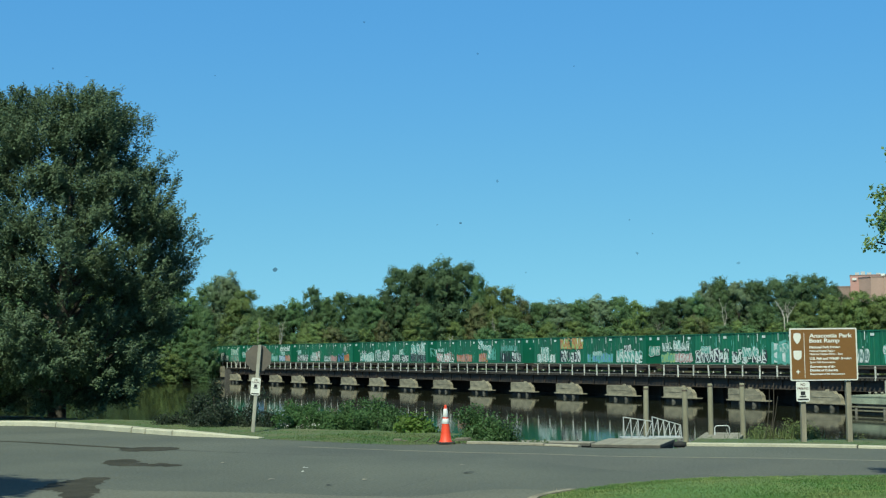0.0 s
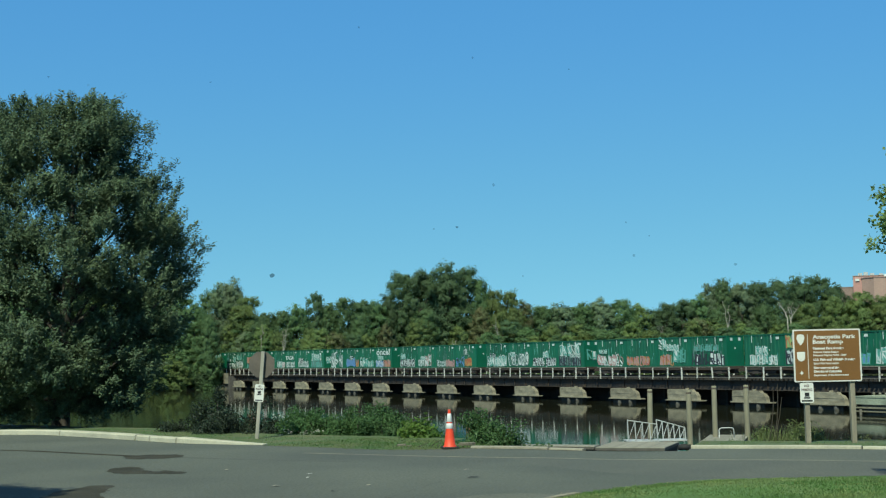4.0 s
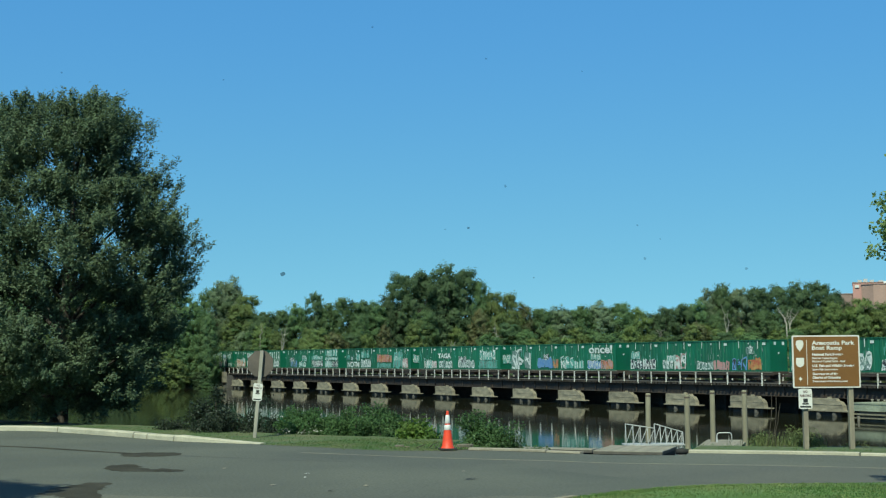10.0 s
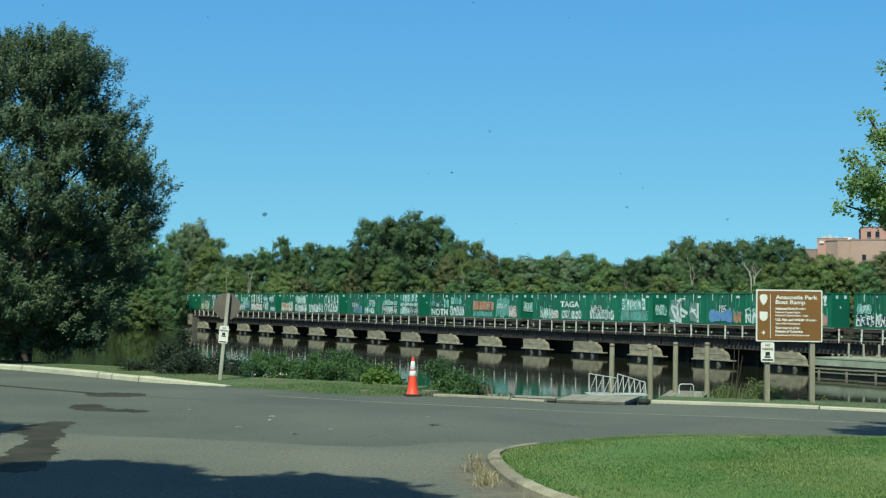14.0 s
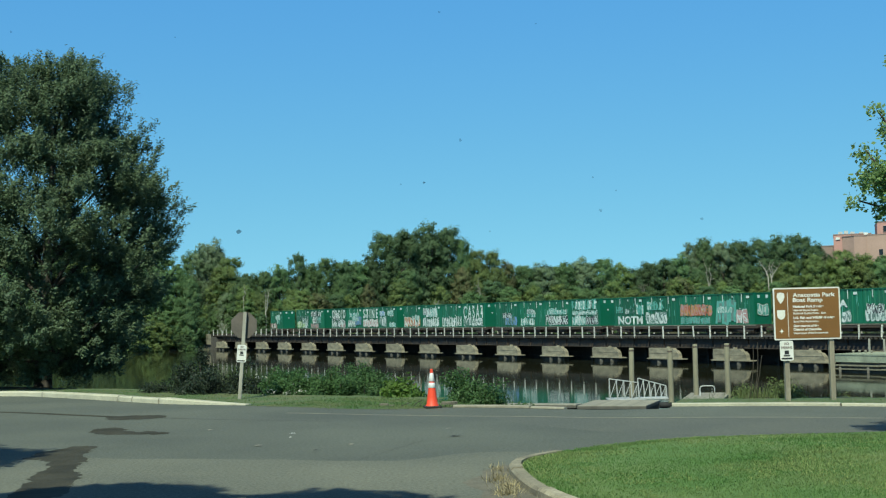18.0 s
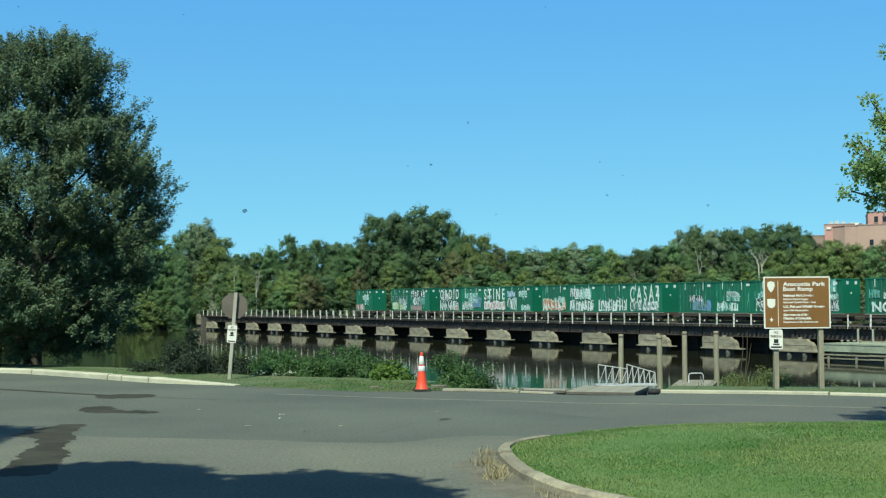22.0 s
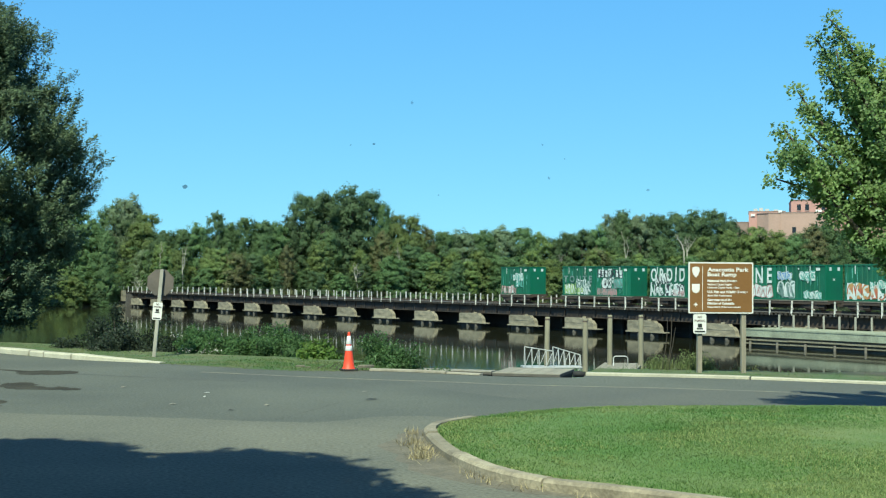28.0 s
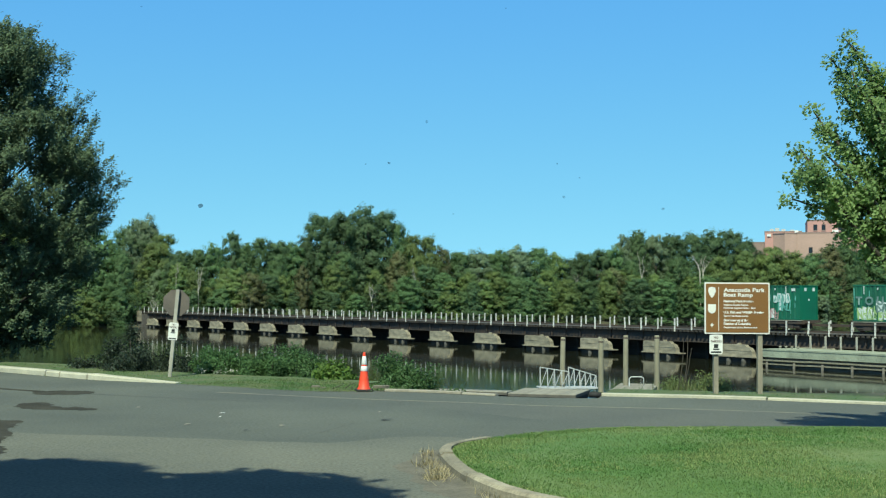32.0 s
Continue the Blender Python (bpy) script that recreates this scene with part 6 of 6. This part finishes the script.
for text, z, size, w in (("Anacostia Park", 0.755, 0.1, 0.78), ("Boat Ramp", 0.665, 0.1, 0.55), ("National Park Service", 0.56, 0.058, 0.56),
                         ("National Capital Region", 0.497, 0.046, 0.46), ("National Capital Parks - East", 0.44, 0.046, 0.6),
                         ("U.S. Fish and Wildlife Service", 0.355, 0.058, 0.76), ("Sport Fish Restoration", 0.292, 0.046, 0.46),
                         ("Government of the", 0.208, 0.058, 0.46), ("District of Columbia", 0.143, 0.058, 0.51), ("Department of the Environment", 0.08, 0.046, 0.63)):
    tagged(part("lettering", word_mesh(text, size, WHITE, w, 0.003 if size > 0.05 else 0.0016), None, panel, at=pose(0.33, 0, z)), kind="stuff")
KX = 0.92
for name, pts in (("plain white shield shape", [(0.12, 0.69), (0.17, 0.75), (0.2, 0.83), (0.185, 0.9), (0.12, 0.915), (0.055, 0.9), (0.04, 0.83), (0.07, 0.75)]),
                  ("plain white shield shape", [(0.12, 0.375), (0.18, 0.405), (0.2, 0.45), (0.2, 0.565), (0.04, 0.565), (0.04, 0.45), (0.06, 0.405)]),
                  ("small white star shape", [(0.12, 0.1), (0.135, 0.135), (0.165, 0.15), (0.135, 0.165), (0.12, 0.2), (0.105, 0.165), (0.075, 0.15), (0.105, 0.135)])):
    part("emblem", shape([(x * KX, z * KX) for x, z in pts], -0.004), WHITE, panel, name)
no_parking(park, pose(0.09, -0.008, SZ - 0.375), 0.245, 0.36)

cone = thing("traffic_cone", pose(0.07, 23.93, 0.012, 0, 0, 12), "orange traffic cone with two white reflective collars", "cone")
part("base", Build().slab([(-0.155, -0.13), (-0.13, -0.155), (0.13, -0.155), (0.155, -0.13), (0.155, 0.13), (0.13, 0.155), (-0.13, 0.155), (-0.155, 0.13)], 0, 0.03, 0, 0.012), RUBBER, cone, "black rubber base")
cr = lambda z: 0.108 - 0.086 * (z - 0.035) / 0.67
part("body", Build().ring([(0.125, 0.028), (0.118, 0.045), (cr(0.06), 0.06)] + [(cr(z), z) for z in (0.2, 0.35, 0.5, 0.62, 0.69)] + [(0.022, 0.705), (0.012, 0.707)], 28), ORANGE, cone, smooth=True)
for z0, z1 in ((0.36, 0.455), (0.48, 0.635)):
    part("collar", Build().ring([(cr(z0) + 0.001, z0), (cr(z0) + 0.004, z0 + 0.003), (cr(z1) + 0.004, z1 - 0.003), (cr(z1) + 0.001, z1)], 28), CONE_WHITE, cone, "white reflective collar", smooth=True)

# broken kerb pieces beside the ramp
for x, y, w, a in ((0.4, 24.62, 0.15, 8), (-0.85, 24.85, 0.1, -15), (-0.7, 24.7, 0.06, 30)):
    r_ = random.Random(int(w * 100))
    out = [(w * math.cos(k * 0.785) * r_.uniform(0.75, 1.1), w * 0.6 * math.sin(k * 0.785) * r_.uniform(0.75, 1.1)) for k in range(8)]
    tagged(part("concrete_lump", Build().slab(out, -0.02, w * 0.45, 0, 0.02), DIRT, at=pose(x, y, 0, 0, 0, a)), "broken lump of weathered concrete in the grass", "rubble", "rubble by the ramp")

# bits of litter on the asphalt
for x, y, w, h, m in ((-2.02, 19.2, 0.07, 0.03, WHITE), (-1.98, 18.6, 0.05, 0.03, WHITE), (-2.3, 17.5, 0.08, 0.05, OLD_BOARD), (0.3, 19.4, 0.07, 0.03, OLD_BOARD),
                      (0.38, 18.2, 0.16, 0.05, RUBBER), (-1.45, 16.7, 0.06, 0.04, RUBBER), (-1.03, 17.35, 0.06, 0.05, OLD_BOARD), (-3.4, 20.2, 0.07, 0.05, OLD_BOARD)):
    w, h = w * 0.65, h * 0.65
    b = Build().add([(-w, -h, 0.012), (0, -h * 1.2, 0.018), (w, -h * 0.4, 0.012), (w * 0.7, h, 0.016), (-w * 0.2, h * 0.8, 0.02), (-w * 0.9, h, 0.01)], [(0, 1, 4, 5), (1, 2, 3, 4)])
    tagged(part("litter", b, m, at=pose(x, y, 0, 0, 0, rr.uniform(0, 60))), "crumpled scrap lying on the asphalt", "litter", "litter on the road")

# ---------------------------------------------------------------- brick building beyond the woods
house = thing("brick_building", pose(134, 420, -1.5, 0, 0, -17.7), "large pinkish red brick building behind the trees", "building")
for x0, x1, y0, h, m in ((0, 12.0, 3.0, 26.7, BRICK), (10.4, 27, -0.5, 26.1, BRICK_TAN),
                         (13.7, 34, 1.2, 30.3, BRICK), (-5.0, 2.7, 8.0, 23.3, BRICK_DARK), (34, 60, 6, 26, BRICK)):
    w = part("wall", Build().box(x0, x1, y0, 24, 0, h), m, house)
    part("coping", Build().box(x0 - 0.12, x1 + 0.0, y0 - 0.12, 24, h, h + 0.3), BRICK_DARK, w)
bay = [(10.4, -0.2), (10.4, 24), (2.7, 24), (2.7, 2.6), (6.4, -1.5)]      # a bay with two slanting faces
w = part("wall", Build().slab(bay, 0, 25.9), BRICK_TAN, house)
part("coping", Build().slab([(x + 0.1 * (x > 9) - 0.12 * (x < 7), y - 0.12 * (y < 20)) for x, y in bay], 25.9, 26.2), BRICK_DARK, w)
for x, y, z in ((15.6, 1.2, 27.1), (18.2, 1.2, 27.1), (8.8, -0.55, 17.2), (23.4, 1.2, 27.1), (14.0, -0.5, 19.5), (19.0, -0.5, 19.5), (24.0, -0.5, 19.5)):
    w = part("window", Build().box(x, x + 1.25, y - 0.06, y + 0.3, z, z + 1.9), DARK_GLASS, house)
    part("sill", Build().box(x - 0.1, x + 1.35, y - 0.2, y + 0.3, z - 0.25, z), BRICK_DARK, w)
for x, h in ((1.6, 0.8), (3.4, 1.1), (5.4, 0.7), (8.2, 0.5), (20.5, 0.9), (23, 0.6)):
    z = 27.0 if x < 13 else 30.6
    part("roof_unit", Build().box(x, x + 1.3, 4, 6, z, z + h), ALUMINIUM, house)
for x, w_, z in ((0.7, 1.3, 25.2), (9.6, 1.2, 26.3), (21.5, 2.0, 26.4)):
    part("roof_vent", Build().box(x, x + w_, 0.2 if x > 9 else 2.6, 1.1 if x > 9 else 2.95, z, z + 0.75), WHITE, house)

# ---------------------------------------------------------------- dirt on the windscreen before the viewer
b = Build()
for x, z, r in ((-0.0907, 1.7464, 13), (-0.0415, 1.8833, 6), (0.0212, 1.865, 7), (0.0311, 1.7938, 10), (0.0106, 1.771, 7), (-0.002, 1.7702, 5), (0.1031, 1.7718, 6),
                (0.1155, 1.7642, 5), (0.1069, 1.7535, 10), (0.162, 1.7476, 10), (0.0742, 1.8575, 5), (0.046, 1.7436, 5), (-0.2134, 1.8589, 7), (-0.124, 1.854, 5)):
    k = 9
    b.add([(x + r * 1e-4 * math.cos(j * 6.283 / k) * rr.uniform(0.6, 1.4), 0.7 + 2e-4 * (j % 2), z + r * 0.8e-4 * math.sin(j * 6.283 / k) * rr.uniform(0.6, 1.4)) for j in range(k)],
          [tuple(range(k))], 0 if r > 11 or abs(x - 0.0106) < 0.001 else 1)
tagged(part("windscreen_dirt", b, (SPECK, FAINT)), "tiny dark dirt specks on the windscreen", "dirt specks", kind="stuff")


def motions():
    """The train rolls over the bridge at an even speed."""
    for car, along in TRAIN:
        walk(car, [(t, BRIDGE @ pose(TAIL_28 + along + SPEED * (t - 28.0), 2.26, 0)) for t in (0.0, 8.0, 16.0, 24.0, 32.0)])


motions()
